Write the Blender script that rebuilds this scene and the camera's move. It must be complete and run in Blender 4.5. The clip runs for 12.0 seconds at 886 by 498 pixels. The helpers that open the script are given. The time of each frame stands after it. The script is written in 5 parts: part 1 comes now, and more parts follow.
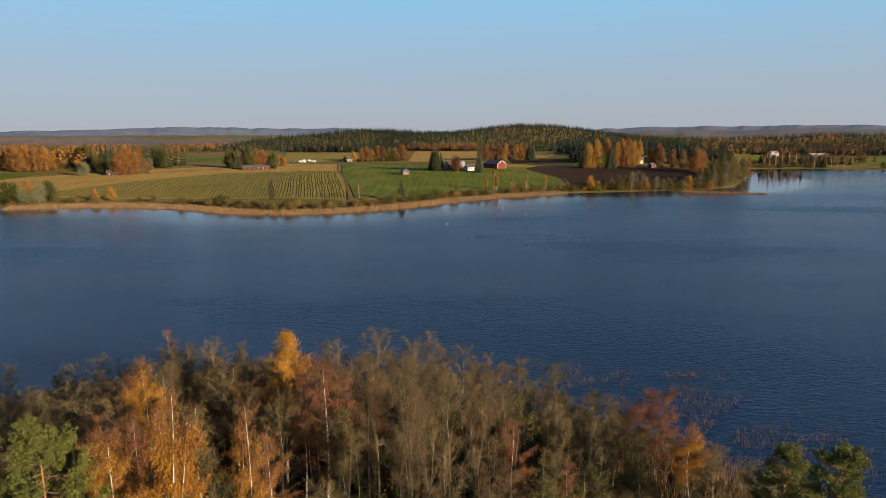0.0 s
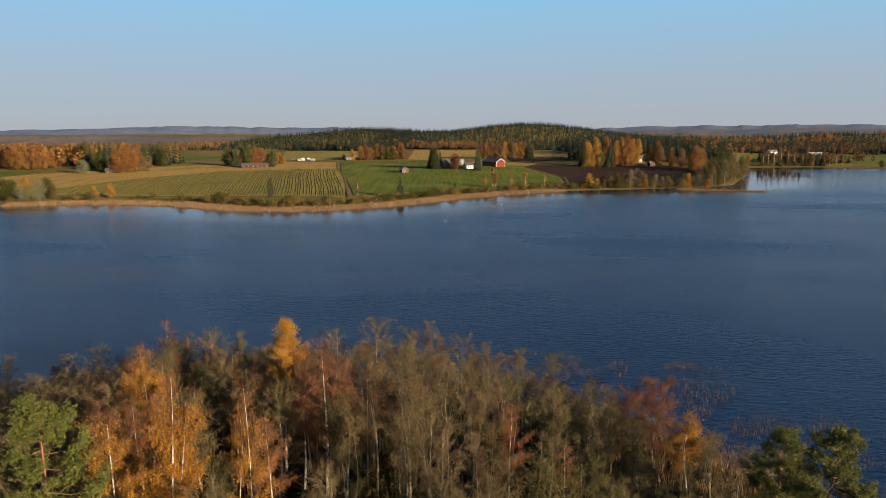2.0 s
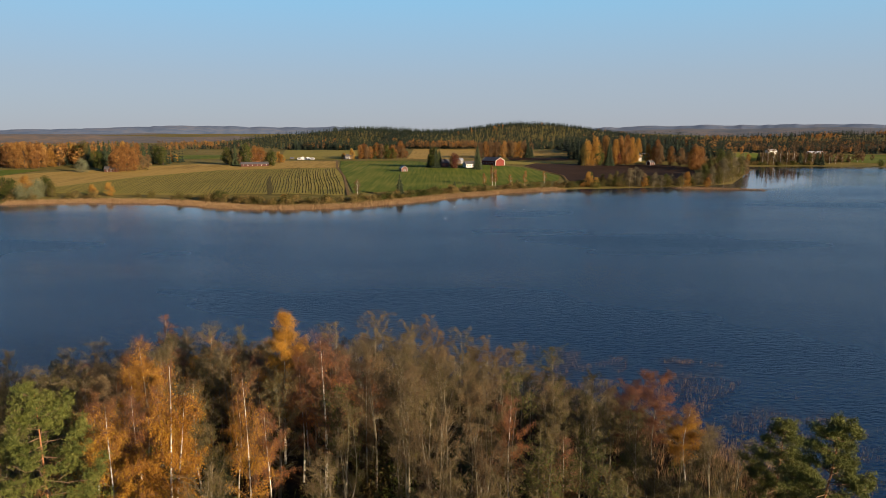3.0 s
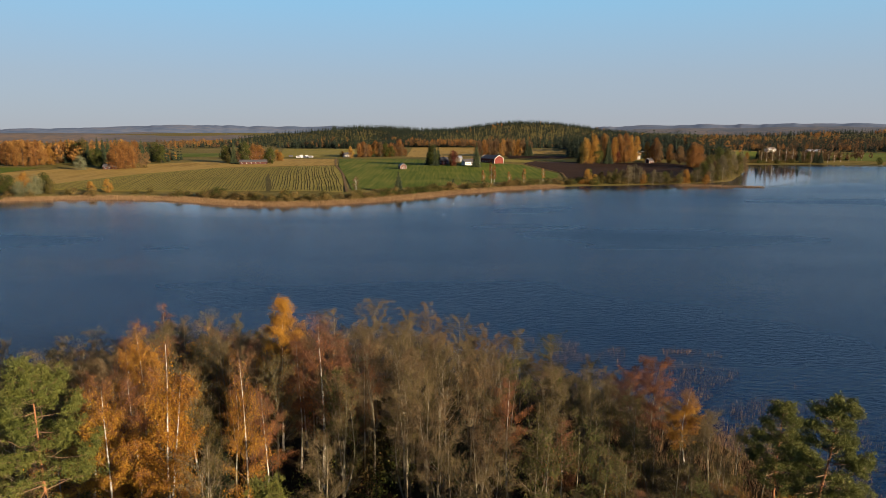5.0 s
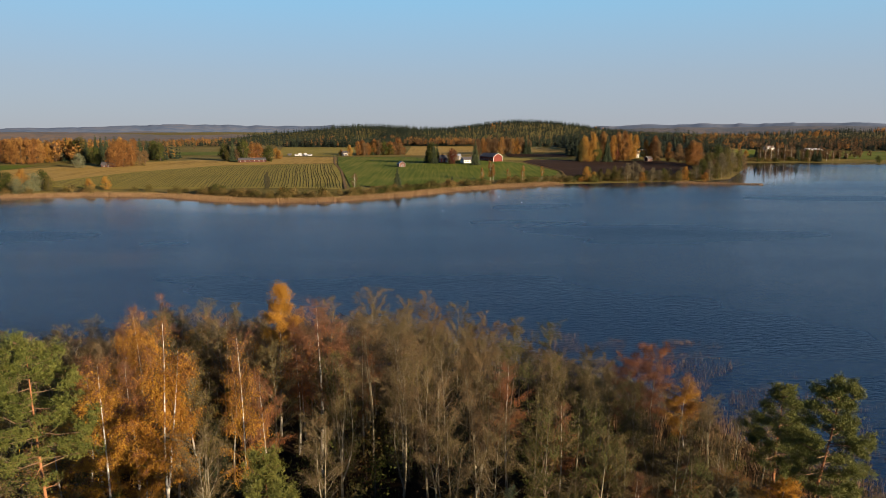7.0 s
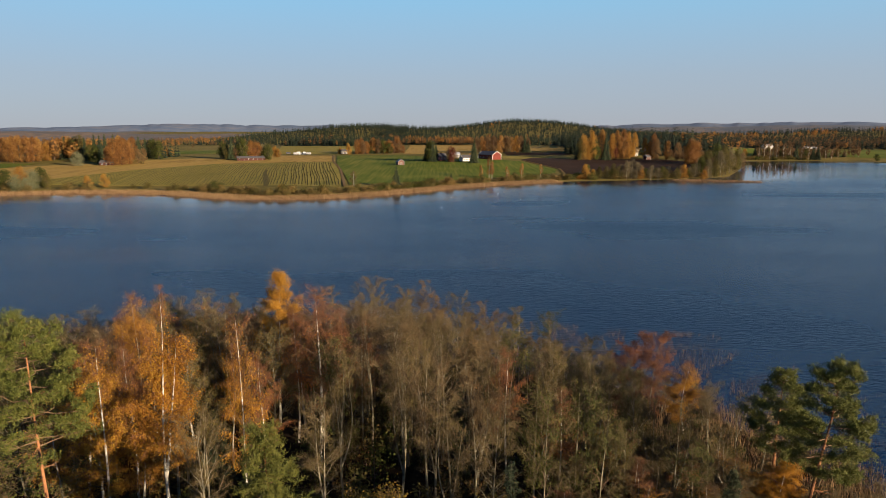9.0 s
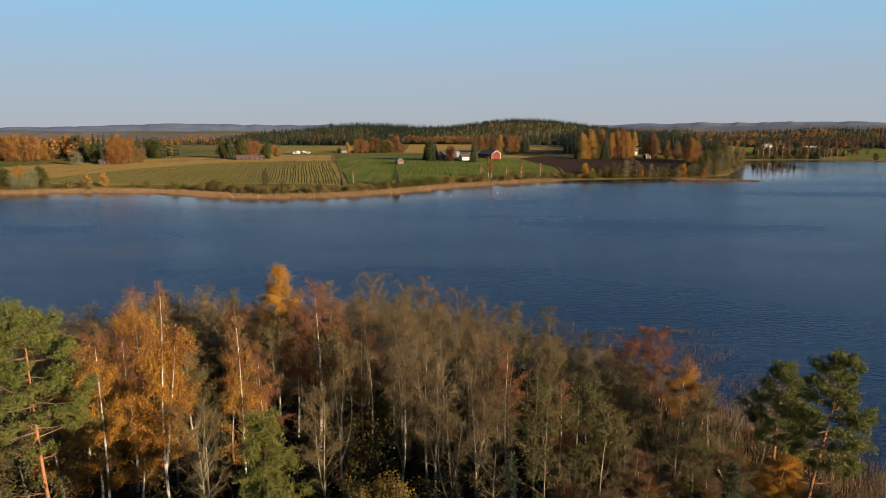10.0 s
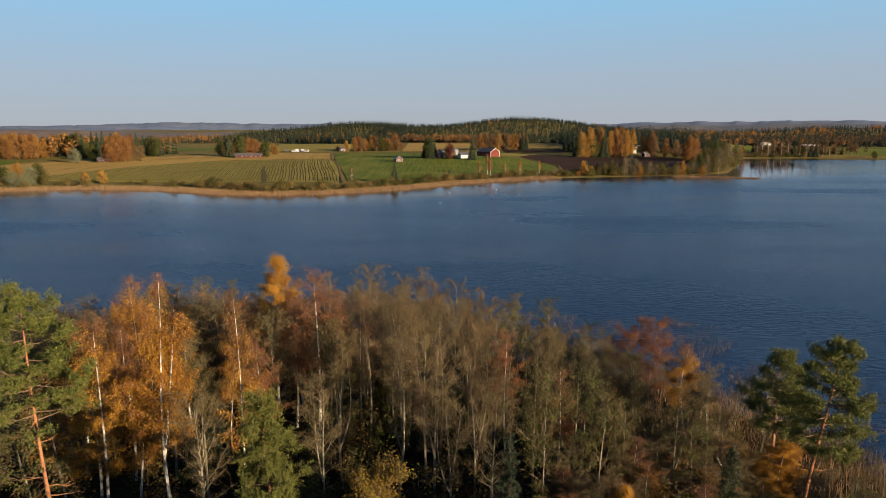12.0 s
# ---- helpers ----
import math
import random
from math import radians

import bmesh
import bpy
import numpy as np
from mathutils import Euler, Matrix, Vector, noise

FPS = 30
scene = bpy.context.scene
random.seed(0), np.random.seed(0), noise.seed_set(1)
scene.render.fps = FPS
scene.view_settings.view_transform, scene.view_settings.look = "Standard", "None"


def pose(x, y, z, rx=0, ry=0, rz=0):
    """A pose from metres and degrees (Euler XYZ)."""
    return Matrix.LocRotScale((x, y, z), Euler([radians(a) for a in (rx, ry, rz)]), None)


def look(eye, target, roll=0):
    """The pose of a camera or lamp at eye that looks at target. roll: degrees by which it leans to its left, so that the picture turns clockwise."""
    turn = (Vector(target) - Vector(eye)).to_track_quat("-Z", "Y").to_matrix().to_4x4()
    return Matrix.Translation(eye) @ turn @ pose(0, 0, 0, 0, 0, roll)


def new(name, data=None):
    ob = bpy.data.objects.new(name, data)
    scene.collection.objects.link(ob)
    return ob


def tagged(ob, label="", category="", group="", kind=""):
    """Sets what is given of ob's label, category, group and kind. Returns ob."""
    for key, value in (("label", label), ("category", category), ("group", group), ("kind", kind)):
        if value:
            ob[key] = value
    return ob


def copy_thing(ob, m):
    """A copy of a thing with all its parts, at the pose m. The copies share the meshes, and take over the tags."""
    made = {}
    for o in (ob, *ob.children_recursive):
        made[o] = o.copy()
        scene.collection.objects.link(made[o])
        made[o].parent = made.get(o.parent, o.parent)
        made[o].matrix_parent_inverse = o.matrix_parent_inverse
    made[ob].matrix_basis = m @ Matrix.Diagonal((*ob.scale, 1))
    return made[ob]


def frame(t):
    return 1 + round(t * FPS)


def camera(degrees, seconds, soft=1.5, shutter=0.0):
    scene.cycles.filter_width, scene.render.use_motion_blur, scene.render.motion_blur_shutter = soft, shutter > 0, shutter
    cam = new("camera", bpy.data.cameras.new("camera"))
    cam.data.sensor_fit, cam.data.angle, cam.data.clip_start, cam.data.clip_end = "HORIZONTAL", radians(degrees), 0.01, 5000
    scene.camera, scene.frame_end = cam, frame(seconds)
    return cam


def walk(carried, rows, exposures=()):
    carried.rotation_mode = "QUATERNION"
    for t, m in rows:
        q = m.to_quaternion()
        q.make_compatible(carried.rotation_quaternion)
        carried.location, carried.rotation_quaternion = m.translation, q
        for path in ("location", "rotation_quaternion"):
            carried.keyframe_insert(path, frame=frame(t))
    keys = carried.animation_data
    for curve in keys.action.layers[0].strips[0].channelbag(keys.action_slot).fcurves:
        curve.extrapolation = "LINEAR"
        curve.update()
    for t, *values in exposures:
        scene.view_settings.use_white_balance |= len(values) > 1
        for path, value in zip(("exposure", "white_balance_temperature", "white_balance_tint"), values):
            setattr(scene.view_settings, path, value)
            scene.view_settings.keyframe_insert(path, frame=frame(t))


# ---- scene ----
cam = camera(68.0, 12.0, soft=0.7)
PATH = [
    (0.0, 0.000, 0.000, 42.000, 79.902, 0.000, 0.000),
    (1.0, 0.022, -0.298, 41.437, 79.878, -0.019, -0.039),
    (2.0, 0.068, -0.467, 40.748, 79.853, -0.033, -0.080),
    (3.0, 0.122, -0.546, 39.978, 79.828, -0.042, -0.122),
    (4.0, 0.171, -0.571, 39.165, 79.806, -0.046, -0.165),
    (5.0, 0.207, -0.568, 38.344, 79.787, -0.046, -0.211),
    (6.0, 0.224, -0.560, 37.540, 79.771, -0.042, -0.258),
    (7.0, 0.222, -0.560, 36.775, 79.757, -0.036, -0.306),
    (8.0, 0.203, -0.577, 36.063, 79.743, -0.029, -0.356),
    (9.0, 0.173, -0.612, 35.412, 79.727, -0.022, -0.407),
    (10.0, 0.141, -0.659, 34.825, 79.704, -0.016, -0.458),
    (11.0, 0.121, -0.708, 34.296, 79.670, -0.015, -0.509),
    (12.0, 0.130, -0.740, 33.817, 79.621, -0.020, -0.560),
]
walk(cam, [(t, pose(x, y, z, rx, ry, rz)) for t, x, y, z, rx, ry, rz in PATH])

# ---------- sky, sun, exposure ----------
SUN_AZIMUTH, SUN_HEIGHT = 128.0, 12.5
world = bpy.data.worlds.new("world")
scene.world = world
world.use_nodes = True
wn = world.node_tree.nodes
sky = wn.new("ShaderNodeTexSky")
sky.sky_type = "NISHITA"
sky.sun_disc = False
sky.sun_elevation, sky.sun_rotation = radians(SUN_HEIGHT), radians(SUN_AZIMUTH)
sky.air_density, sky.dust_density, sky.ozone_density, sky.altitude = 1.0, 0.5, 2.5, 100
# autumn haze: the sky pales towards the horizon
link = world.node_tree.links.new
tint = wn.new("ShaderNodeMix")
tint.data_type, tint.blend_type = "RGBA", "MULTIPLY"
tint.inputs[0].default_value = 1.0
tint.inputs[7].default_value = (0.46, 0.78, 1.20, 1)
link(sky.outputs[0], tint.inputs[6])
way = wn.new("ShaderNodeTexCoord")
split = wn.new("ShaderNodeSeparateXYZ")
link(way.outputs["Generated"], split.inputs[0])
low = wn.new("ShaderNodeValToRGB")
for i, (at, colour) in enumerate(((0.0, (4.15, 4.28, 4.75)), (0.075, (3.80, 4.62, 5.50)), (0.19, (2.80, 5.5, 7.7)), (0.45, (0.75, 2.35, 5.2)))):
    stop = low.color_ramp.elements[i] if i < 2 else low.color_ramp.elements.new(at)
    stop.position, stop.color = at, (*[c / 10 for c in colour], 1)
link(split.outputs[2], low.inputs[0])
bright = wn.new("ShaderNodeMix")
bright.data_type, bright.blend_type = "RGBA", "MULTIPLY"
bright.inputs[0].default_value = 1.0
bright.inputs[7].default_value = (10, 10, 10, 1)
bright.clamp_result = False
link(low.outputs[0], bright.inputs[6])
fade = wn.new("ShaderNodeMapRange")
fade.interpolation_type = "SMOOTHSTEP"
fade.inputs["From Min"].default_value, fade.inputs["From Max"].default_value = 0.15, 0.65
fade.inputs["To Min"].default_value, fade.inputs["To Max"].default_value = 0.88, 0.0
link(split.outputs[2], fade.inputs["Value"])
haze = wn.new("ShaderNodeMix")
haze.data_type = "RGBA"
link(fade.outputs[0], haze.inputs[0])
link(tint.outputs[2], haze.inputs[6])
link(bright.outputs[2], haze.inputs[7])
link(haze.outputs[2], wn["Background"].inputs[0])
wn["Background"].inputs[1].default_value = 0.036
sun_data = bpy.data.lights.new("sun", "SUN")
sun_data.energy, sun_data.angle, sun_data.color = 5.0, radians(0.53), (1.0, 0.78, 0.54)
sun = new("sun", sun_data)
az, el = radians(SUN_AZIMUTH), radians(SUN_HEIGHT)
sun.matrix_world = look((400 * math.sin(az) * math.cos(el), 400 * math.cos(az) * math.cos(el), 400 * math.sin(el)), (0, 0, 0))
scene.view_settings.exposure = 1.58

# ---------- materials ----------
def material(name, colors, rough=0.8, scale=1.0, detail=6.0, big=None, bump=0.0, bump_scale=None, island=0.0, obj=0.0,
             translucent=0.0, metal=0.0, coords="Object", spec=0.3, streak=None):
    """A surface whose colour runs through colors by fine noise, shifted by coarse noise, by island and by object."""
    m = bpy.data.materials.new(name)
    m.use_nodes = True
    nt = m.node_tree
    n, link = nt.nodes, nt.links.new
    bsdf = n["Principled BSDF"]
    co = n.new("ShaderNodeTexCoord")
    fine = n.new("ShaderNodeTexNoise")
    fine.inputs["Scale"].default_value, fine.inputs["Detail"].default_value = scale, detail
    if streak is None:
        link(co.outputs[coords], fine.inputs["Vector"])
    else:
        lie = n.new("ShaderNodeMapping")
        lie.inputs["Rotation"].default_value, lie.inputs["Scale"].default_value = (0, 0, radians(-streak)), (1.0, 0.03, 1.0)
        link(co.outputs[coords], lie.inputs[0])
        link(lie.outputs[0], fine.inputs["Vector"])
    value = fine.outputs[0]

    def add(a, b, k):
        s = n.new("ShaderNodeMath")
        s.operation = "MULTIPLY_ADD"
        link(b, s.inputs[0])
        s.inputs[1].default_value = k
        shifted = n.new("ShaderNodeMath")
        shifted.operation = "ADD"
        link(a, shifted.inputs[0])
        s.inputs[2].default_value = -0.5 * k
        link(s.outputs[0], shifted.inputs[1])
        return shifted.outputs[0]

    if big:
        coarse = n.new("ShaderNodeTexNoise")
        coarse.inputs["Scale"].default_value, coarse.inputs["Detail"].default_value = big, 3
        link(co.outputs[coords], coarse.inputs["Vector"])
        value = add(value, coarse.outputs[0], 0.9)
    if island:
        value = add(value, n.new("ShaderNodeNewGeometry").outputs["Random Per Island"], island)
    if obj:
        value = add(value, n.new("ShaderNodeObjectInfo").outputs["Random"], obj)
    ramp = n.new("ShaderNodeValToRGB")
    el_ = ramp.color_ramp.elements
    while len(el_) < len(colors):
        el_.new(0.5)
    for i, c in enumerate(colors):
        el_[i].position = 0.25 + 0.5 * i / max(1, len(colors) - 1)
        el_[i].color = (*c, 1)
    link(value, ramp.inputs[0])
    link(ramp.outputs[0], bsdf.inputs["Base Color"])
    bsdf.inputs["Roughness"].default_value = rough
    bsdf.inputs["Metallic"].default_value = metal
    bsdf.inputs["Specular IOR Level"].default_value = spec
    if bump:
        tex = fine
        if bump_scale:
            tex = n.new("ShaderNodeTexNoise")
            tex.inputs["Scale"].default_value, tex.inputs["Detail"].default_value = bump_scale, 4
            link(co.outputs[coords], tex.inputs["Vector"])
        b = n.new("ShaderNodeBump")
        b.inputs["Strength"].default_value, b.inputs["Distance"].default_value = 1.0, bump
        link(tex.outputs[0], b.inputs["Height"])
        link(b.outputs[0], bsdf.inputs["Normal"])
    if translucent:
        tr = n.new("ShaderNodeBsdfTranslucent")
        link(ramp.outputs[0], tr.inputs[0])
        mix = n.new("ShaderNodeMixShader")
        mix.inputs[0].default_value = translucent
        link(bsdf.outputs[0], mix.inputs[1])
        link(tr.outputs[0], mix.inputs[2])
        link(mix.outputs[0], n["Material Output"].inputs[0])
    return m


M = {}
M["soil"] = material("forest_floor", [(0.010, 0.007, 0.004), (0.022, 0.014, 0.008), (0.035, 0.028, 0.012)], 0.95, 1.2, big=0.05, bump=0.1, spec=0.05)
M["meadow"] = material("autumn_meadow", [(0.076, 0.066, 0.016), (0.122, 0.096, 0.026), (0.165, 0.122, 0.040)], 0.95, 0.25, big=0.012, bump=0.15, spec=0.05)
M["stubble"] = material("stubble", [(0.145, 0.122, 0.024), (0.200, 0.158, 0.036), (0.122, 0.112, 0.021)], 0.95, 0.5, big=0.02, bump=0.1, streak=12, spec=0.05)
M["straw"] = material("straw_strip", [(0.175, 0.110, 0.028), (0.285, 0.188, 0.052), (0.205, 0.134, 0.033)], 0.95, 0.4, big=0.015, bump=0.08, streak=10, spec=0.05)
# darker than straw: the shadow along each row is put into this colour
M["shaded_windrow"] = material("shaded_windrow", [(0.034, 0.030, 0.010), (0.066, 0.054, 0.018)], 0.95, 0.8, spec=0.05)
M["winter_crop"] = material("winter_crop", [(0.046, 0.068, 0.007), (0.078, 0.096, 0.012), (0.130, 0.120, 0.022)], 0.9, 0.5, big=0.02, bump=0.06, streak=10, spec=0.05)
M["ploughed"] = material("ploughed_earth", [(0.017, 0.010, 0.006), (0.027, 0.0145, 0.008), (0.038, 0.021, 0.012)], 0.95, 0.6, big=0.03, bump=0.2, spec=0.05)
M["rough_grass"] = material("rough_grass", [(0.040, 0.036, 0.012), (0.074, 0.060, 0.019), (0.100, 0.078, 0.026)], 0.95, 0.5, big=0.05, bump=0.2, spec=0.05)
M["track"] = material("field_track", [(0.105, 0.066, 0.028), (0.160, 0.104, 0.046)], 0.95, 0.5, big=0.05, spec=0.05)
M["reed"] = material("dry_reed", [(0.130, 0.078, 0.036), (0.190, 0.118, 0.056), (0.250, 0.162, 0.083)], 0.9, 0.3, island=0.6, translucent=0.2)
M["reed_dark"] = material("wet_reed", [(0.058, 0.034, 0.022), (0.090, 0.054, 0.034), (0.117, 0.076, 0.045)], 0.9, 0.5, island=0.6)
M["birch_bark"] = material("birch_bark", [(0.045, 0.038, 0.032), (0.40, 0.37, 0.31), (0.55, 0.51, 0.44)], 0.8, 3.0, big=0.8)
M["grey_bark"] = material("aspen_bark", [(0.075, 0.062, 0.040), (0.165, 0.145, 0.100), (0.235, 0.208, 0.150)], 0.85, 3.0, obj=0.3)
M["pine_bark"] = material("pine_bark", [(0.082, 0.038, 0.020), (0.204, 0.087, 0.036), (0.244, 0.112, 0.046)], 0.85, 5.0, big=0.4)
M["pine_limb"] = material("pine_limb_bark", [(0.075, 0.045, 0.028), (0.17, 0.105, 0.06)], 0.9, 4.0)
M["dark_bark"] = material("dark_bark", [(0.05, 0.035, 0.025), (0.10, 0.07, 0.05)], 0.9, 4.0)
LEAF = dict(spec=0.15, rough=0.7, scale=0.6, island=0.7, obj=0.25, translucent=0.35)
M["gold"] = material("gold_leaves", [(0.242, 0.106, 0.009), (0.339, 0.160, 0.015), (0.378, 0.203, 0.029)], **LEAF)
M["orange"] = material("orange_leaves", [(0.225, 0.096, 0.012), (0.315, 0.155, 0.017), (0.370, 0.208, 0.026)], **LEAF)
M["rust"] = material("rust_leaves", [(0.190, 0.066, 0.017), (0.270, 0.100, 0.022), (0.320, 0.140, 0.030)], **LEAF)
M["red_leaf"] = material("red_brown_leaves", [(0.082, 0.030, 0.016), (0.126, 0.047, 0.020), (0.165, 0.072, 0.026)], **LEAF)
M["russet"] = material("russet_twigs", [(0.085, 0.036, 0.016), (0.14, 0.060, 0.027)], 0.9, 0.6, island=0.5)
M["twig"] = material("brown_twigs", [(0.062, 0.043, 0.019), (0.120, 0.084, 0.041)], 0.9, 0.6, island=0.6)
M["limb"] = material("limb_bark", [(0.080, 0.048, 0.032), (0.136, 0.084, 0.052)], 0.9, 3.0)
FAR_LEAF = dict(LEAF, island=0.4, obj=0.45, scale=0.15)
M["far_orange"] = material("far_birch_leaves", [(0.135, 0.060, 0.020), (0.200, 0.096, 0.027), (0.255, 0.140, 0.038)], **FAR_LEAF)
M["far_brown"] = material("far_thin_leaves", [(0.084, 0.050, 0.024), (0.128, 0.076, 0.034), (0.168, 0.104, 0.044)], **FAR_LEAF)
M["far_gold"] = material("far_gold_leaves", [(0.200, 0.100, 0.020), (0.280, 0.142, 0.028), (0.312, 0.185, 0.040)], **FAR_LEAF)
M["grey_leaf"] = material("greyed_leaves", [(0.078, 0.066, 0.036), (0.114, 0.096, 0.054), (0.150, 0.120, 0.066)], **FAR_LEAF)
M["maroon"] = material("maroon_leaves", [(0.060, 0.013, 0.010), (0.102, 0.021, 0.012), (0.132, 0.036, 0.015)], **LEAF)
M["oak"] = material("oak_leaves", [(0.078, 0.060, 0.008), (0.134, 0.092, 0.013), (0.170, 0.096, 0.013)], **LEAF)
M["far_spruce"] = material("far_spruce_needles", [(0.004, 0.008, 0.003), (0.007, 0.013, 0.004), (0.015, 0.022, 0.006)], 0.85, 0.12, big=0.012, island=0.15)
M["young_needle"] = material("young_pine_needles", [(0.050, 0.057, 0.008), (0.080, 0.084, 0.012), (0.112, 0.106, 0.019)], 0.7, 0.6, island=0.5, translucent=0.2)
M["olive"] = material("olive_leaves", [(0.044, 0.040, 0.011), (0.074, 0.066, 0.018), (0.116, 0.090, 0.024)], **LEAF)
M["green"] = material("green_leaves", [(0.028, 0.039, 0.007), (0.053, 0.063, 0.013), (0.089, 0.084, 0.019)], **LEAF)
M["needle"] = material("pine_needles", [(0.040, 0.051, 0.007), (0.073, 0.083, 0.011), (0.110, 0.108, 0.020)], 0.7, 0.6, island=0.5, translucent=0.15)
M["spruce"] = material("spruce_needles", [(0.009, 0.015, 0.005), (0.016, 0.025, 0.008), (0.029, 0.036, 0.012)], 0.8, 0.5, island=0.5, obj=0.3)
M["willow"] = material("willow_leaves", [(0.083, 0.096, 0.045), (0.128, 0.134, 0.070), (0.173, 0.173, 0.102)], **LEAF)
M["shrub"] = material("shrub_leaves", [(0.034, 0.032, 0.010), (0.064, 0.049, 0.015), (0.118, 0.064, 0.020)], **LEAF)
M["far_shrub"] = material("far_shrub_leaves", [(0.080, 0.068, 0.022), (0.120, 0.092, 0.028), (0.192, 0.120, 0.040)], **LEAF)
M["red_wood"] = material("falu_red_boards", [(0.080, 0.015, 0.010), (0.117, 0.024, 0.015)], 0.9, 2.0, big=0.3)
M["dark_red_wood"] = material("dark_red_boards", [(0.040, 0.014, 0.011), (0.062, 0.021, 0.015)], 0.9, 2.0, big=0.3)
M["weathered_red"] = material("weathered_red_boards", [(0.070, 0.034, 0.025), (0.112, 0.049, 0.035)], 0.9, 2.0, big=0.3)
M["white_paint"] = material("white_paint", [(0.476, 0.462, 0.422), (0.558, 0.544, 0.510)], 0.7, 1.5, big=0.2)
M["dark_roof"] = material("dark_roof", [(0.045, 0.042, 0.045), (0.075, 0.07, 0.07)], 0.7, 1.5, big=0.3)
M["grey_roof"] = material("grey_roof", [(0.154, 0.140, 0.133), (0.224, 0.210, 0.196)], 0.6, 1.5, big=0.3)
M["metal_roof"] = material("metal_roof", [(0.40, 0.42, 0.44), (0.52, 0.53, 0.55)], 0.35, 1.0, metal=0.6)
M["window"] = material("window_glass", [(0.02, 0.025, 0.03), (0.04, 0.05, 0.06)], 0.08, 1.0, spec=0.6)
M["tile_roof"] = material("tile_roof", [(0.154, 0.056, 0.035), (0.224, 0.084, 0.049)], 0.8, 1.5, big=0.3)
M["wrap"] = material("white_wrap", [(0.304, 0.304, 0.301), (0.345, 0.345, 0.341)], 0.4, 1.0)
# mid_hill and far_hill: distance haze is painted into the colour as blue-grey
M["mid_hill"] = material("hazed_wooded_plain", [(0.042, 0.054, 0.072), (0.062, 0.07, 0.084), (0.115, 0.09, 0.078)], 0.95, 0.03, big=0.005, bump=1.5)
M["low_hill"] = material("brown_woodland", [(0.050, 0.048, 0.046), (0.085, 0.066, 0.052), (0.150, 0.094, 0.052)], 0.95, 0.05, big=0.006, bump=1.0)
M["far_hill"] = material("hazed_distant_woods", [(0.052, 0.080, 0.130), (0.078, 0.104, 0.155), (0.112, 0.122, 0.150)], 0.95, 0.02, big=0.004, bump=3.0)


def water_material():
    m = bpy.data.materials.new("lake_water")
    m.use_nodes = True
    n, link = m.node_tree.nodes, m.node_tree.links.new
    b = n["Principled BSDF"]
    b.inputs["Base Color"].default_value = (0.0004, 0.0110, 0.039, 1)
    b.inputs["IOR"].default_value = 1.333
    co = n.new("ShaderNodeTexCoord")
    turn = n.new("ShaderNodeMapping")
    turn.inputs["Rotation"].default_value = (0, 0, radians(25))
    turn.inputs["Scale"].default_value = (0.55, 1.3, 1)
    link(co.outputs["Object"], turn.inputs[0])
    ripple = n.new("ShaderNodeTexNoise")
    ripple.inputs["Scale"].default_value, ripple.inputs["Detail"].default_value, ripple.inputs["Roughness"].default_value = 0.95, 4, 0.6
    link(turn.outputs[0], ripple.inputs["Vector"])
    patch = n.new("ShaderNodeTexNoise")
    patch.inputs["Scale"].default_value, patch.inputs["Detail"].default_value = 0.012, 3
    stretch = n.new("ShaderNodeMapping")
    stretch.inputs["Scale"].default_value = (0.35, 1.0, 1)
    link(co.outputs["Object"], stretch.inputs[0])
    link(stretch.outputs[0], patch.inputs["Vector"])
    calm = n.new("ShaderNodeMapRange")
    calm.inputs["From Min"].default_value, calm.inputs["From Max"].default_value = 0.35, 0.65
    calm.interpolation_type = "SMOOTHSTEP"
    calm.inputs["To Min"].default_value, calm.inputs["To Max"].default_value = 0.17, 0.33
    link(patch.outputs[0], calm.inputs["Value"])
    bump = n.new("ShaderNodeBump")
    bump.inputs["Strength"].default_value = 1.0
    lee = n.new("ShaderNodeAttribute")
    lee.attribute_name = "exposed"
    steep = n.new("ShaderNodeMath")
    steep.operation = "MULTIPLY"
    link(calm.outputs[0], steep.inputs[0])
    link(lee.outputs["Fac"], steep.inputs[1])
    link(steep.outputs[0], b.inputs["Roughness"])
    height = n.new("ShaderNodeMath")
    height.operation = "MULTIPLY"
    height.inputs[1].default_value = 0.36
    link(lee.outputs["Fac"], height.inputs[0])
    link(height.outputs[0], bump.inputs["Distance"])
    link(ripple.outputs[0], bump.inputs["Height"])
    link(bump.outputs[0], b.inputs["Normal"])
    return m


M["water"] = water_material()

# ---------- the lie of the land ----------
FAR_SHORE = [(-900, 345), (-420, 352), (-242, 361), (-200, 373), (-150, 366), (-112, 343), (-84, 338), (-54, 345), (-26, 366),
             (5, 400), (43, 432), (84, 455), (125, 464), (169, 477), (200, 488), (226, 506), (248, 546), (298, 638),
             (334, 722), (356, 761), (437, 769), (500, 748), (700, 715), (1400, 640)]
NEAR_SHORE = [(1400, -300), (300, -120), (120, -10), (75, 18), (57, 38), (48, 52), (43, 62), (38, 72), (32, 81),
              (24, 88), (12, 93), (-4, 97), (-22, 99), (-42, 104), (-60, 101), (-78, 96), (-110, 80), (-200, 40), (-900, -60)]
LAKE = np.array(FAR_SHORE + NEAR_SHORE, float)


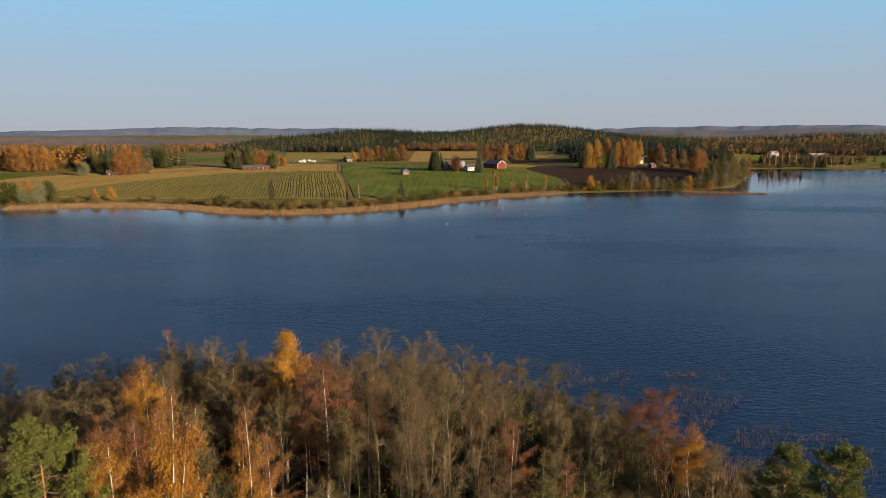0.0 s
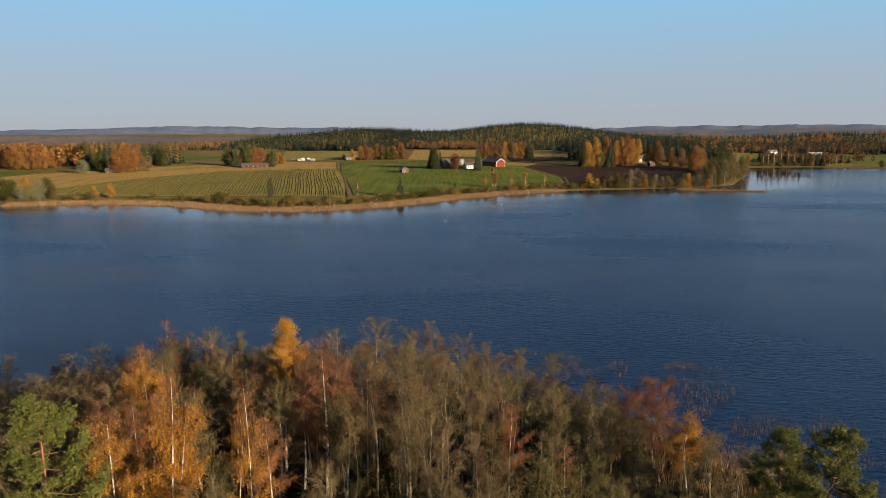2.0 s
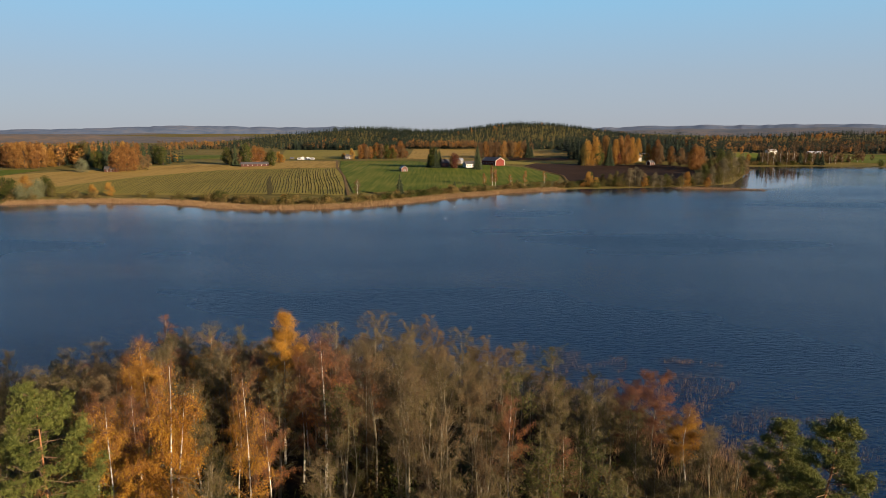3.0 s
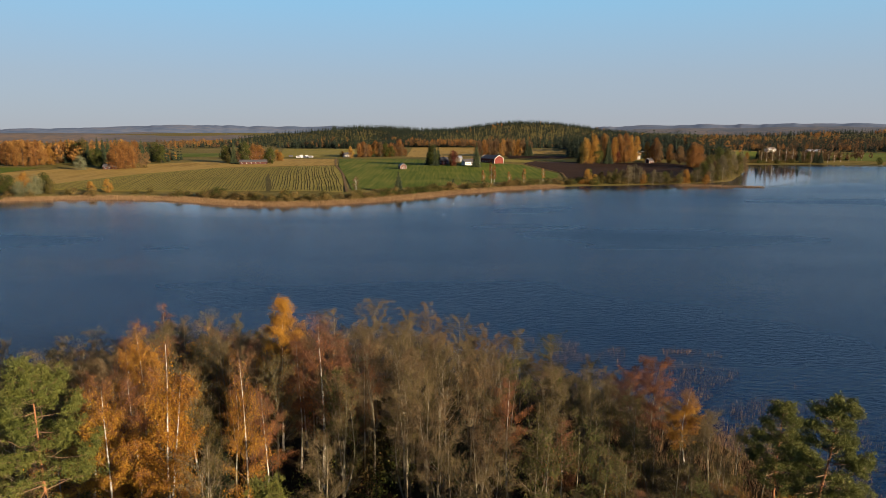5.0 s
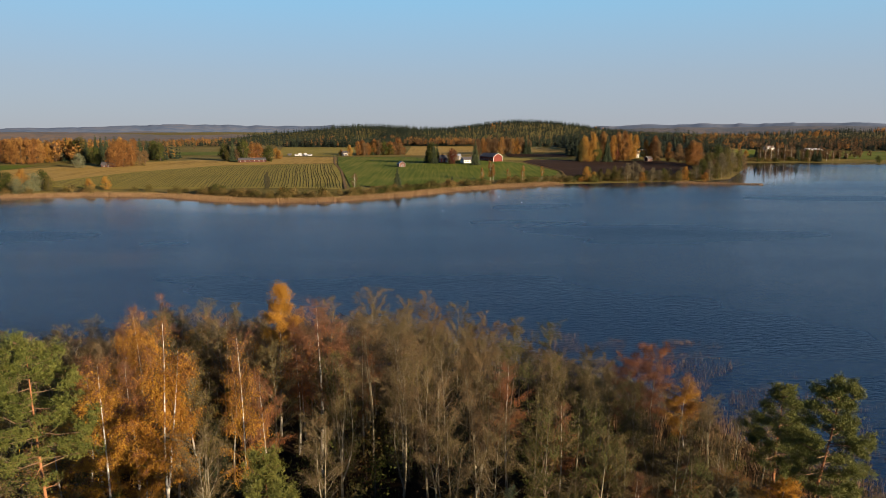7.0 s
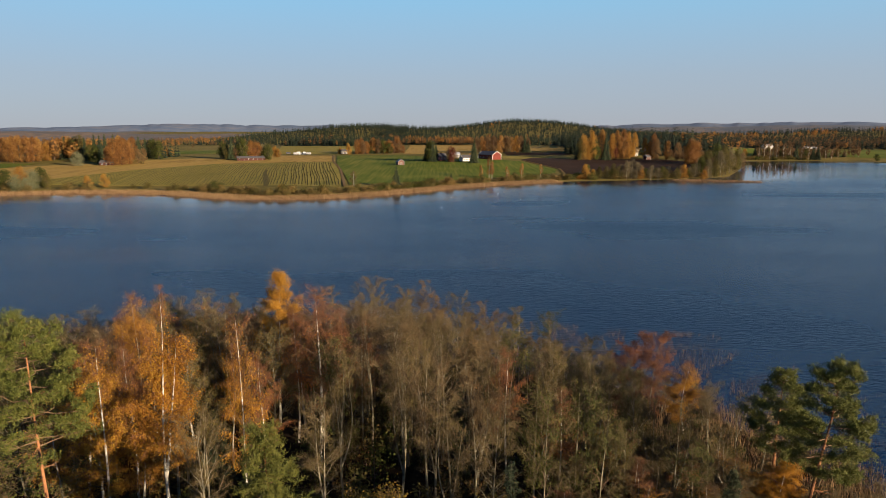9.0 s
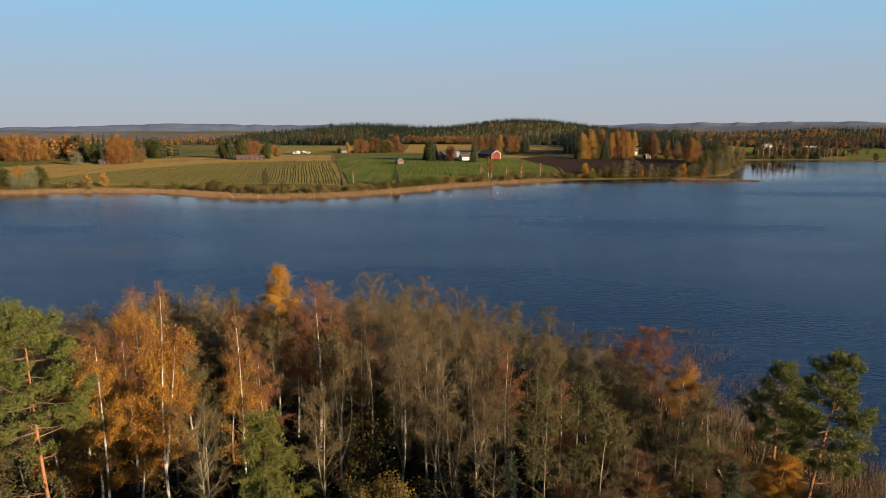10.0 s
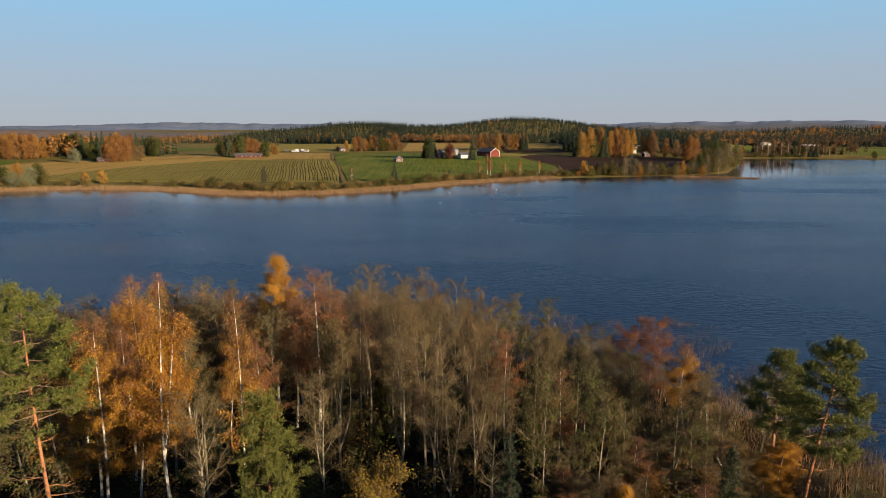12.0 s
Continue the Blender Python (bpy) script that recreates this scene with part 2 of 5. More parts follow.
def lake_distance(x, y):
    """Signed distance to the lake's edge: positive on land, negative on the water."""
    p = np.stack([np.asarray(x, float).ravel(), np.asarray(y, float).ravel()], 1)
    best = np.full(len(p), 1e9)
    inside = np.zeros(len(p), bool)
    for a, b in zip(LAKE, np.roll(LAKE, -1, 0)):
        d = b - a
        u = np.clip(((p - a) @ d) / (d @ d), 0, 1)
        best = np.minimum(best, np.hypot(*(p - a - u[:, None] * d).T))
        cross = (a[1] > p[:, 1]) != (b[1] > p[:, 1])
        with np.errstate(divide="ignore", invalid="ignore"):
            inside ^= cross & (p[:, 0] < d[0] * (p[:, 1] - a[1]) / d[1] + a[0])
    return np.where(inside, -best, best).reshape(np.shape(x))


HILLS = [(-190, 1540, 30, 250, 230), (240, 1850, 46, 250, 300), (300, 900, 13, 170, 110), (1000, 1500, 22, 420, 260),
         (-900, 2900, 16, 900, 500), (600, 2300, 20, 500, 300), (30, 640, 2.5, 60, 70)]


def land_height(x, y):
    x, y = np.asarray(x, float), np.asarray(y, float)
    s = lake_distance(x, y)
    far = np.interp(s, [-200, -40, -3, 0, 12, 45, 150, 280, 500, 800, 2500], [-6, -2.5, -0.5, -0.1, 0.7, 2.4, 4.6, 7.6, 9.0, 10.5, 12])
    near = np.interp(s, [-200, -40, -3, 0, 6, 30, 200], [-6, -2.5, -0.4, -0.1, 0.6, 1.5, 2.2])
    z = np.where(y > 230, far, near)
    on_land = np.clip(s / 120, 0, 1)
    for hx, hy, up, wx, wy in HILLS:
        z = z + up * np.exp(-(((x - hx) / wx) ** 2 + ((y - hy) / wy) ** 2)) * on_land
    return z + on_land * 0.5 * np.sin(x / 61 + 1.3) * np.sin(y / 83)


# ---------- mesh helpers ----------
def mesh(name, verts, faces, mats, index=None, smooth=False):
    me = bpy.data.meshes.new(name)
    verts = np.asarray(verts, float).reshape(-1, 3)
    me.from_pydata(verts.tolist(), [], faces.tolist() if isinstance(faces, np.ndarray) else faces)
    for m in mats if isinstance(mats, (list, tuple)) else [mats]:
        me.materials.append(m)
    if index is not None:
        me.polygons.foreach_set("material_index", np.asarray(index, np.int32))
    if smooth:
        me.polygons.foreach_set("use_smooth", np.ones(len(me.polygons), bool))
    me.update()
    return me


def part(name, me, parent, label=""):
    ob = new(name, me)
    ob.parent = parent
    if label:
        ob["label"] = label
    return ob


def sheet(name, xs, ys, lift, mat, label, category):
    """A piece of ground, draped over the land."""
    gx, gy = np.meshgrid(xs, ys)
    z = land_height(gx, gy) + lift
    v = np.stack([gx.ravel(), gy.ravel(), z.ravel()], 1)
    return tagged(new(name, mesh(name, v, grid_faces(len(xs), len(ys)), mat, smooth=True)), label, category, kind="structure")


def grid_faces(nx, ny):
    i = np.arange(nx * ny).reshape(ny, nx)
    return np.stack([i[:-1, :-1], i[:-1, 1:], i[1:, 1:], i[1:, :-1]], -1).reshape(-1, 4)


def strip_field(name, left, right, lift, mat, label, category, across=30, along=40):
    """A field between two edge lines, each running from the lake inland, draped over the land."""
    def resample(line):
        line = np.array(line, float)
        u = np.linspace(0, 1, len(line))
        w = np.linspace(0, 1, along)
        return np.stack([np.interp(w, u, line[:, 0]), np.interp(w, u, line[:, 1])], 1)
    a, b = resample(left), resample(right)
    w = np.linspace(0, 1, across)[None, :, None]
    p = a[:, None] * (1 - w) + b[:, None] * w
    z = land_height(p[..., 0], p[..., 1]) + lift
    v = np.concatenate([p, z[..., None]], 2).reshape(-1, 3)
    ob = tagged(new(name, mesh(name, v, grid_faces(across, along), mat, smooth=True)), label, category, kind="structure")
    return ob, p


class Tubes:
    """Collects tapered tubes into one mesh."""

    def __init__(self):
        self.v, self.f, self.m = [], [], []

    def add(self, pts, radii, n=5, mat=0):
        pts = [Vector(p) for p in pts]
        start = len(self.v)
        for i, p in enumerate(pts):
            d = (pts[min(i + 1, len(pts) - 1)] - pts[max(i - 1, 0)]).normalized()
            side = d.cross(Vector((0, 0, 1)) if abs(d.z) < 0.9 else Vector((1, 0, 0))).normalized()
            up = side.cross(d)
            for k in range(n):
                a = 2 * math.pi * k / n
                self.v.append(tuple(p + float(radii[i]) * (math.cos(a) * side + math.sin(a) * up)))
        for i in range(len(pts) - 1):
            for k in range(n):
                a, b = start + i * n + k, start + i * n + (k + 1) % n
                self.f.append((a, b, b + n, a + n))
        self.f.append(tuple(start + (len(pts) - 1) * n + k for k in range(n)))
        self.m += [mat] * (len(self.f) - len(self.m))


def leaf_cards(points, size, rng, outward=None):
    """Small leaf-shaped quads at the points, turned every way, or facing roughly outward."""
    n = len(points)
    p = np.asarray(points)
    if outward is None:
        a = rng.normal(size=(n, 3))
    else:
        o = outward / (np.linalg.norm(outward, axis=1)[:, None] + 1e-9) + rng.normal(size=(n, 3)) * 0.6
        a = np.cross(o, rng.normal(size=(n, 3)))
    a /= np.linalg.norm(a, axis=1)[:, None] + 1e-9
    b = np.cross(a, rng.normal(size=(n, 3)) if outward is None else o)
    b /= np.linalg.norm(b, axis=1)[:, None] + 1e-9
    s = size * rng.uniform(0.6, 1.35, (n, 1))
    v = np.stack([p - a * s, p - b * s * 0.6, p + a * s, p + b * s * 0.6], 1).reshape(-1, 3)
    return v, np.arange(4 * n).reshape(-1, 4)


def twig_strips(starts, ends, width, rng):
    """Thin flat twigs, one tapered blade each."""
    n = len(starts)
    d = ends - starts
    side = np.cross(d, rng.normal(size=(n, 3)))
    side /= np.linalg.norm(side, axis=1)[:, None] + 1e-9
    w = width * rng.uniform(0.6, 1.3, (n, 1))
    v = np.stack([starts - side * w, starts + side * w, ends], 1).reshape(-1, 3)
    return v, np.arange(3 * n).reshape(-1, 3)


def broadleaf(rng, height, spread, base, limbs, stems=1, rise=0.9, droop=0.25, bulge=0.42, lean=0.4, girth=0.0085, pointy=2.0, fork=0.0, subs=3):
    """The skeleton of a broadleaved tree: trunk, limb and branch tubes, and the lines that carry twigs and leaves."""
    tubes, lines = Tubes(), []
    leader = None
    for s in range(stems):
        h = height * (0.93 - 0.10 * s * rng.uniform(0.5, 1))
        low = fork * rng.uniform(0.8, 1.15) if s else 0.0
        aim = rng.normal(size=2) * lean if s == 0 else np.array([math.cos(2.4 * s + height), math.sin(2.4 * s + height)]) * (0.35 * spread + lean)
        bend, phase = rng.normal(size=2) * 0.2, rng.uniform(0, 6)
        first = leader(low) if s else np.zeros(3)

        def trunk(u, first=first, aim=aim, bend=bend, phase=phase, low=low, h=h):
            w = max(0.0, (u - low) / (1 - low))
            return np.array([first[0] + aim[0] * w ** 0.8 + bend[0] * math.sin(5 * w + phase) - bend[0] * math.sin(phase),
                             first[1] + aim[1] * w ** 0.8 + bend[1] * math.sin(4 * w), h * u])
        leader = leader or trunk
        us = np.linspace(low, 1, 11)
        r0 = girth * height * (1 if s == 0 else 0.62)
        tubes.add([trunk(u) for u in us], [max(0.012, r0 * (1 - 0.94 * ((u - low) / (1 - low)) ** 0.85)) for u in us], 6)
        lines.append(np.array([trunk(u) for u in np.linspace(max(base, low) * 0.4 + 0.6, 1, 5)]))
        start = max(base, low + 0.03)
        for k in range(limbs // stems):
            w = (k + rng.uniform(0, 1)) / (limbs // stems)
            u = start + (0.985 - start) * w
            # crown outline: widest at bulge, tapering to the top
            wide = math.sin(math.pi / 2 * min(1, (w + 0.25) / (bulge + 0.25))) if w < bulge else max(0.03, 1 - ((w - bulge) / (1.06 - bulge)) ** pointy) ** (1 / pointy)
            reach = spread * wide * rng.uniform(0.55, 1.12) * (1.0 if stems == 1 else 0.8)
            az_ = rng.uniform(0, 2 * math.pi)
            out = np.array([math.cos(az_), math.sin(az_), 0])
            lift = rise * (0.7 + 1.1 * w)
            p = [trunk(u)]
            for q in (0.3, 0.62, 1.0):
                p.append(trunk(u) + out * reach * q + np.array([0, 0, min(reach * lift * (q - droop * q * q), height * 1.0 - h * u)]) + rng.normal(size=3) * 0.07 * reach)
            r = max(0.011, r0 * (1 - u) * 0.45)
            tubes.add(p, [r, r * 0.75, r * 0.5, r * 0.22], 3, 1)
            lines.append(np.array(p[1:]))
            for _ in range(subs):
                q = rng.uniform(0.25, 0.9) * 3
                j = min(int(q), 2)
                a = p[j] + (p[j + 1] - p[j]) * (q - j)
                way = (p[3] - p[0]) / (np.linalg.norm(p[3] - p[0]) + 1e-6) + rng.normal(size=3) * [0.7, 0.7, 0.45]
                e = a + way * reach * rng.uniform(0.25, 0.5)
                e[2] = min(e[2], height)
                mid = (a + e) / 2 + rng.normal(size=3) * 0.05 * reach + [0, 0, 0.04 * reach]
                tubes.add([a, mid, e], [r * 0.42, r * 0.3, 0.006], 3, 1)
                lines.append(np.array([a, mid, e]))
    return tubes, lines


def along(lines, n, rng, spread, tips=1.0):
    """n points scattered round the lines, and where on the line each one sits."""
    lengths = np.array([np.linalg.norm(np.diff(l, axis=0), axis=1).sum() for l in lines])
    pick = rng.choice(len(lines), n, p=lengths / lengths.sum())
    u = rng.uniform(0, 1, n) ** (1 / tips)
    out = np.zeros((n, 3))
    for i, k in enumerate(pick):
        l = lines[k]
        q = u[i] * (len(l) - 1)
        j = min(int(q), len(l) - 2)
        out[i] = l[j] + (l[j + 1] - l[j]) * (q - j)
    return out, out + rng.normal(size=(n, 3)) * spread


def make_tree(name, parts, label, category, group):
    """A tree: an Empty at the foot of its trunk, with its parts under it."""
    root = new(name)
    for pname, me, plabel in parts:
        ob = part(pname, me, root, plabel)
        if pname in ("twig_spray", "crown"):
            ob["kind"] = "stuff"
    return tagged(root, label, category, group)


def leafy_tree(seed, name, label, height, spread, base, limbs, sprays, per, size, leaf, bark, twig_mat="twig", group="", stems=1,
               hang=0.0, length=0.55, side_twigs=2, twig_width=0.010, top_bare=0.0, limb="limb", clump=0.10, **shape):
    """Twigs spring from the branches, hanging or rising, and each carries a few leaves."""
    rng = np.random.default_rng(seed)
    tubes, lines = broadleaf(rng, height, spread, base, limbs, stems, **shape)
    parts = [("trunk", mesh("trunk", tubes.v, tubes.f, [M[bark], M[limb]], tubes.m), "")]
    a, _ = along(lines, sprays, rng, 0.0, 1.4)
    way = a * [1, 1, 0]
    way /= np.linalg.norm(way, axis=1)[:, None] + 0.3
    way = way * 0.6 + rng.normal(size=(sprays, 3)) * 0.55
    way[:, 2] += np.where(a[:, 2] > height * 0.86, 0.5, -hang)
    way /= np.linalg.norm(way, axis=1)[:, None]
    reach = length * rng.uniform(0.5, 1.4, (sprays, 1))
    b = a + way * reach
    b[:, 2] = np.minimum(b[:, 2], height * 1.02)
    starts, ends = [a], [b]
    for _ in range(side_twigs):
        w = rng.uniform(0.15, 0.8, (sprays, 1))
        c = a + (b - a) * w
        starts.append(c)
        ends.append(c + (way * 0.6 + rng.normal(size=(sprays, 3)) * 0.55) * reach * 0.55)
    v, f = twig_strips(np.concatenate(starts), np.concatenate(ends), twig_width, rng)
    parts.append(("twig_spray", mesh("twig_spray", v, f, M[twig_mat]), "thin twigs"))
    if per:
        w = rng.uniform(0.1, 1.05, (sprays, per, 1))
        p = (a[:, None] + (b - a)[:, None] * w + rng.normal(size=(sprays, per, 3)) * clump).reshape(-1, 3)
        if top_bare:
            p = p[p[:, 2] < height * (1 - top_bare * rng.uniform(0, 1, len(p)) ** 0.6)]
        out = p - [0, 0, height * 0.62]
        out[:, 2] *= 0.25
        v, f = leaf_cards(p, size, rng, out)
        parts.append(("crown", mesh("crown", v, f, M[leaf]), ""))
    return make_tree(name, parts, label, "tree", group)


def needle_tufts(points, axes, length, blades, rng, width=0.035):
    """Brush-like tufts of needles: narrow triangles that fan out of each point."""
    n = len(points)
    d = axes[:, None] * 0.7 + rng.normal(size=(n, blades, 3)) * 0.75
    d /= np.linalg.norm(d, axis=2)[..., None]
    ends = points[:, None] + d * length * rng.uniform(0.6, 1.2, (n, blades, 1))
    starts = np.repeat(points[:, None], blades, 1) + rng.normal(size=(n, blades, 3)) * 0.05
    return twig_strips(ends.reshape(-1, 3), starts.reshape(-1, 3), width, rng)


def pine_tree(seed, height, base, spread, tufts, label, lean=(0.6, 0.2), dead=10, needles="needle", blades=12, cone=1.6, limbs=34, thin_below=0.0, girth=0.19):
    """A pine: bowed trunk, bare dead limbs below, and flat layers of needle brushes at the ends of the live limbs."""
    rng = np.random.default_rng(seed)
    tubes, lines = Tubes(), []
    us = np.linspace(0, 1, 12)

    def trunk(u):
        return np.array([lean[0] * u + 0.22 * math.sin(5 * u + seed) - 0.22 * math.sin(seed), lean[1] * u + 0.2 * math.sin(3 * u), height * u])
    tubes.add([trunk(u) for u in us], [girth * (1 - 0.88 * u) for u in us], 8)
    for k in range(limbs + dead):
        is_dead = k < dead
        u = base * rng.uniform(0.6, 1.05) if is_dead else base + (0.985 - base) * ((k - dead + rng.uniform()) / limbs) ** 0.9
        w = max(0, (u - base) / (1 - base))
        round_off = min(1, 0.55 + 2.2 * w)
        reach = (spread * 0.55 if is_dead else spread * round_off * (1.05 - 0.85 * w ** cone)) * rng.uniform(0.6, 1.2)
        a = 2.4 * k + rng.uniform(-0.6, 0.6)
        out, side = np.array([math.cos(a), math.sin(a), 0]), np.array([-math.sin(a), math.cos(a), 0])
        dip, up = (0.1, 0.05) if is_dead else (0.10 * (1 - w), 0.12 + 0.75 * w * w)
        p = [trunk(u)] + [trunk(u) + out * reach * q + np.array([0, 0, reach * (up * q * q - dip * q)]) + rng.normal(size=3) * 0.05 * reach for q in (0.35, 0.7, 1)]
        r = 0.055 * (1 - 0.6 * u) + 0.012
        tubes.add(p, [r, r * 0.75, r * 0.5, 0.008], 4, 0 if is_dead else 1)
        if is_dead:
            for _ in range(2):
                q = p[1] + (p[3] - p[1]) * rng.uniform(0, 0.9)
                tubes.add([q, q + (out + rng.normal(size=3) * 0.6) * reach * 0.3], [r * 0.4, 0.006], 3, 1)
            continue
        lines.append(np.array([p[2], (p[2] + p[3]) / 2, p[3]]))
        for _ in range(7):
            g = rng.uniform(0.3, 1.0)
            q = p[1] + (p[3] - p[1]) * g
            e = q + (out * rng.uniform(0.25, 0.8) + side * rng.normal() * 0.75 + np.array([0, 0, rng.uniform(0.0, 0.35)])) * reach * 0.42
            tubes.add([q, e], [0.018, 0.006], 3, 1)
            lines.append(np.array([(q + e) / 2, (q + 3 * e) / 4, e]))
    lines.append(np.array([trunk(0.93), trunk(0.97), trunk(1.0)]))
    a, b = along(lines, tufts, rng, 0.18, 1.1)
    b[:, 2] += np.abs(rng.normal(size=tufts)) * 0.06
    if thin_below:
        b = b[(b[:, 2] > height * thin_below) | (rng.uniform(size=tufts) < 0.45)]
    axis = np.column_stack([rng.normal(size=(len(b), 2)) * 0.5, np.full(len(b), 0.9)])
    v, f = needle_tufts(b, axis, 0.24, blades, rng, 0.019)
    return make_tree("pine_tree", [("trunk", mesh("trunk", tubes.v, tubes.f, [M["pine_bark"], M["pine_limb"]], tubes.m), "orange flaking bark"),
                                   ("crown", mesh("crown", v, f, M[needles]), "long green needles")], label, "tree", "pines on the shore")


def spruce_cards(rng, height, radius, tiers, per, droop=0.35):
    """Drooping boughs in whorls: one kite of two triangles for each bough."""
    v, f = [], []
    for t in range(tiers):
        u = (t + rng.uniform(0, 0.5)) / tiers
        z, r = height * (0.06 + 0.94 * u), radius * (1 - u) ** 0.85 * rng.uniform(0.8, 1.15) + 0.02 * height
        for k in range(per):
            a = 2 * math.pi * (k + rng.uniform()) / per
            o, s = np.array([math.cos(a), math.sin(a)]), np.array([-math.sin(a), math.cos(a)])
            rr, ww = r * rng.uniform(0.75, 1.2), r * 2.4 / per
            i = len(v)
            v += [(0, 0, z + 0.06 * height * (1 - u) + 0.012 * height), (*(o * rr * 0.55 + s * ww), z - rr * droop * 0.6), (*(o * rr), z - rr * droop), (*(o * rr * 0.55 - s * ww), z - rr * droop * 0.6)]
            f += [(i, i + 1, i + 2), (i, i + 2, i + 3)]
    return np.array(v), f


def spruce_tree(seed, height, radius, tiers, per, mat, label, group, name="spruce_tree"):
    rng = np.random.default_rng(seed)
    v, f = spruce_cards(rng, height, radius, tiers, per)
    t = Tubes()
    t.add([(0, 0, 0), (0, 0, height * 0.6), (0, 0, height)], [0.012 * height, 0.007 * height, 0.01], 5)
    return make_tree(name, [("trunk", mesh("trunk", t.v, t.f, M["dark_bark"]), ""), ("crown", mesh("crown", v, f, M[mat]), "")], label, "tree", group)


def bough_spruce(seed, height, radius, tufts, label, group):
    """A young spruce seen near by: whorls of drooping boughs, each set with short needle tufts."""
    rng = np.random.default_rng(seed)
    t, lines = Tubes(), []
    t.add([(0, 0, 0), (0, 0, height * 0.6), (0, 0, height)], [0.011 * height, 0.007 * height, 0.01], 6)
    for k in range(110):
        u = (k + rng.uniform()) / 110
        z, r = height * (0.08 + 0.9 * u), radius * (1 - u) ** 0.8 * rng.uniform(0.7, 1.15) + 0.12
        a = rng.uniform(0, 2 * math.pi)
        o = np.array([math.cos(a), math.sin(a), 0])
        p = [np.array([0, 0, z])] + [np.array([0, 0, z - r * (0.25 * q + 0.25 * q * q - 0.18 * q ** 4)]) + o * r * q for q in (0.35, 0.7, 1.0)]
        t.add(p, [0.02, 0.015, 0.01, 0.004], 3)
        lines.append(np.array(p))
    lines.append(np.array([(0, 0, height * 0.8), (0, 0, height * 0.9), (0, 0, height)]))
    a, b = along(lines, tufts, rng, 0.07, 1.2)
    axis = np.column_stack([b[:, 0], b[:, 1], np.full(tufts, -0.1)])
    axis /= np.linalg.norm(axis, axis=1)[:, None] + 0.05
    v, f = needle_tufts(b, axis, 0.2, 8, rng, 0.022)
    return make_tree("spruce_tree", [("trunk", mesh("trunk", t.v, t.f, M["dark_bark"]), ""), ("crown", mesh("crown", v, f, M["spruce"]), "")], label, "tree", group)


def clump_tree(seed, name, label, height, spread, base, cards, size, leaf, bark, group, clumps=16, category="tree"):
    """A tree seen from far off: trunk, a few limbs and a crown of leaf clumps with gaps."""
    rng = np.random.default_rng(seed)
    t = Tubes()
    t.add([(0, 0, 0), (0.1, 0, height * 0.5), (0, 0.1, height * 0.93)], [0.013 * height, 0.009 * height, 0.02], 5)
    pts, ways = [], []
    for k in range(clumps):
        w = (k + rng.uniform()) / clumps
        z = height * (base + (0.95 - base) * w)
        r = spread * math.sin(math.pi * min(1, 0.18 + 0.78 * w)) ** 0.85 * math.sqrt(rng.uniform(0.02, 0.8))
        a = rng.uniform(0, 2 * math.pi)
        c = np.array([math.cos(a) * r, math.sin(a) * r, z])
        t.add([(0, 0, z * 0.85), tuple(c)], [0.004 * height, 0.01], 3)
        g = rng.normal(size=(cards // clumps, 3))
        g *= (spread * 0.44 * rng.uniform(0.7, 1.2)) / np.linalg.norm(g, axis=1)[:, None] * rng.uniform(0.3, 1, (len(g), 1)) ** 0.5
        pts.append(c + g * [1, 1, 1.15])
        ways.append(g + (c - [0, 0, height * 0.5]) * [0.5, 0.5, 0.15])
    v, f = leaf_cards(np.concatenate(pts), size, rng, np.concatenate(ways))
    return make_tree(name, [("trunk", mesh("trunk", t.v, t.f, M[bark]), ""), ("crown", mesh("crown", v, f, M[leaf]), "")], label, category, group)


def stand(proto, x, y, turn=0.0, size=1.0, lift=-0.1, tall=None):
    """Puts a copy of a thing on the land."""
    ob = copy_thing(proto, pose(x, y, float(land_height(x, y)) + lift, 0, 0, turn))
    ob.scale = (size, size, tall or size)
    return ob


def remove(*things):
    for ob in things:
        for o in (*ob.children_recursive, ob):
            bpy.data.objects.remove(o)


# ---------- ground, lake, distance ----------
ys = np.concatenate([np.arange(-60, 130, 4), np.arange(130, 330, 20), np.arange(330, 900, 6), np.arange(900, 2000, 30), np.arange(2000, 4701, 150)])
half = np.concatenate([np.arange(0, 120, 4), np.arange(120, 500, 9), np.arange(500, 1500, 50), np.arange(1500, 4501, 250)])
xs = np.concatenate([-half[:0:-1], half])
ground = sheet("ground", xs, ys, 0.0, M["meadow"], "brown autumn grassland and forest floor round a lake", "ground")
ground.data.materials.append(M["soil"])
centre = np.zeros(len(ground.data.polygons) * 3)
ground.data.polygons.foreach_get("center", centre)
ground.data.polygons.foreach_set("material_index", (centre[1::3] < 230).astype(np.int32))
wx, wy = np.arange(-1000, 1501, 12.5), np.arange(-300, 901, 12.5)
gx, gy = np.meshgrid(wx, wy)
water = new("water", mesh("water", np.stack([gx.ravel(), gy.ravel(), 0 * gx.ravel()], 1), grid_faces(len(wx), len(wy)), M["water"], smooth=True))
# wind reaches the open lake; the water along the far shore and in the bay lies calmer
off = np.where(gy > 230, -lake_distance(gx, gy), 200)
reach = np.clip((off - 8) / 80, 0, 1)
exposed = 0.05 + 0.95 * reach * reach * (3 - 2 * reach) - 0.66 * np.exp(-((gx - 420) / 220) ** 2 - ((gy - 560) / 130) ** 2)
water.data.attributes.new("exposed", "FLOAT", "POINT").data.foreach_set("value", np.clip(exposed, 0.04, 1).ravel().astype(np.float32))
tagged(water, "dark blue lake with fine wind ripples", "lake", kind="structure")


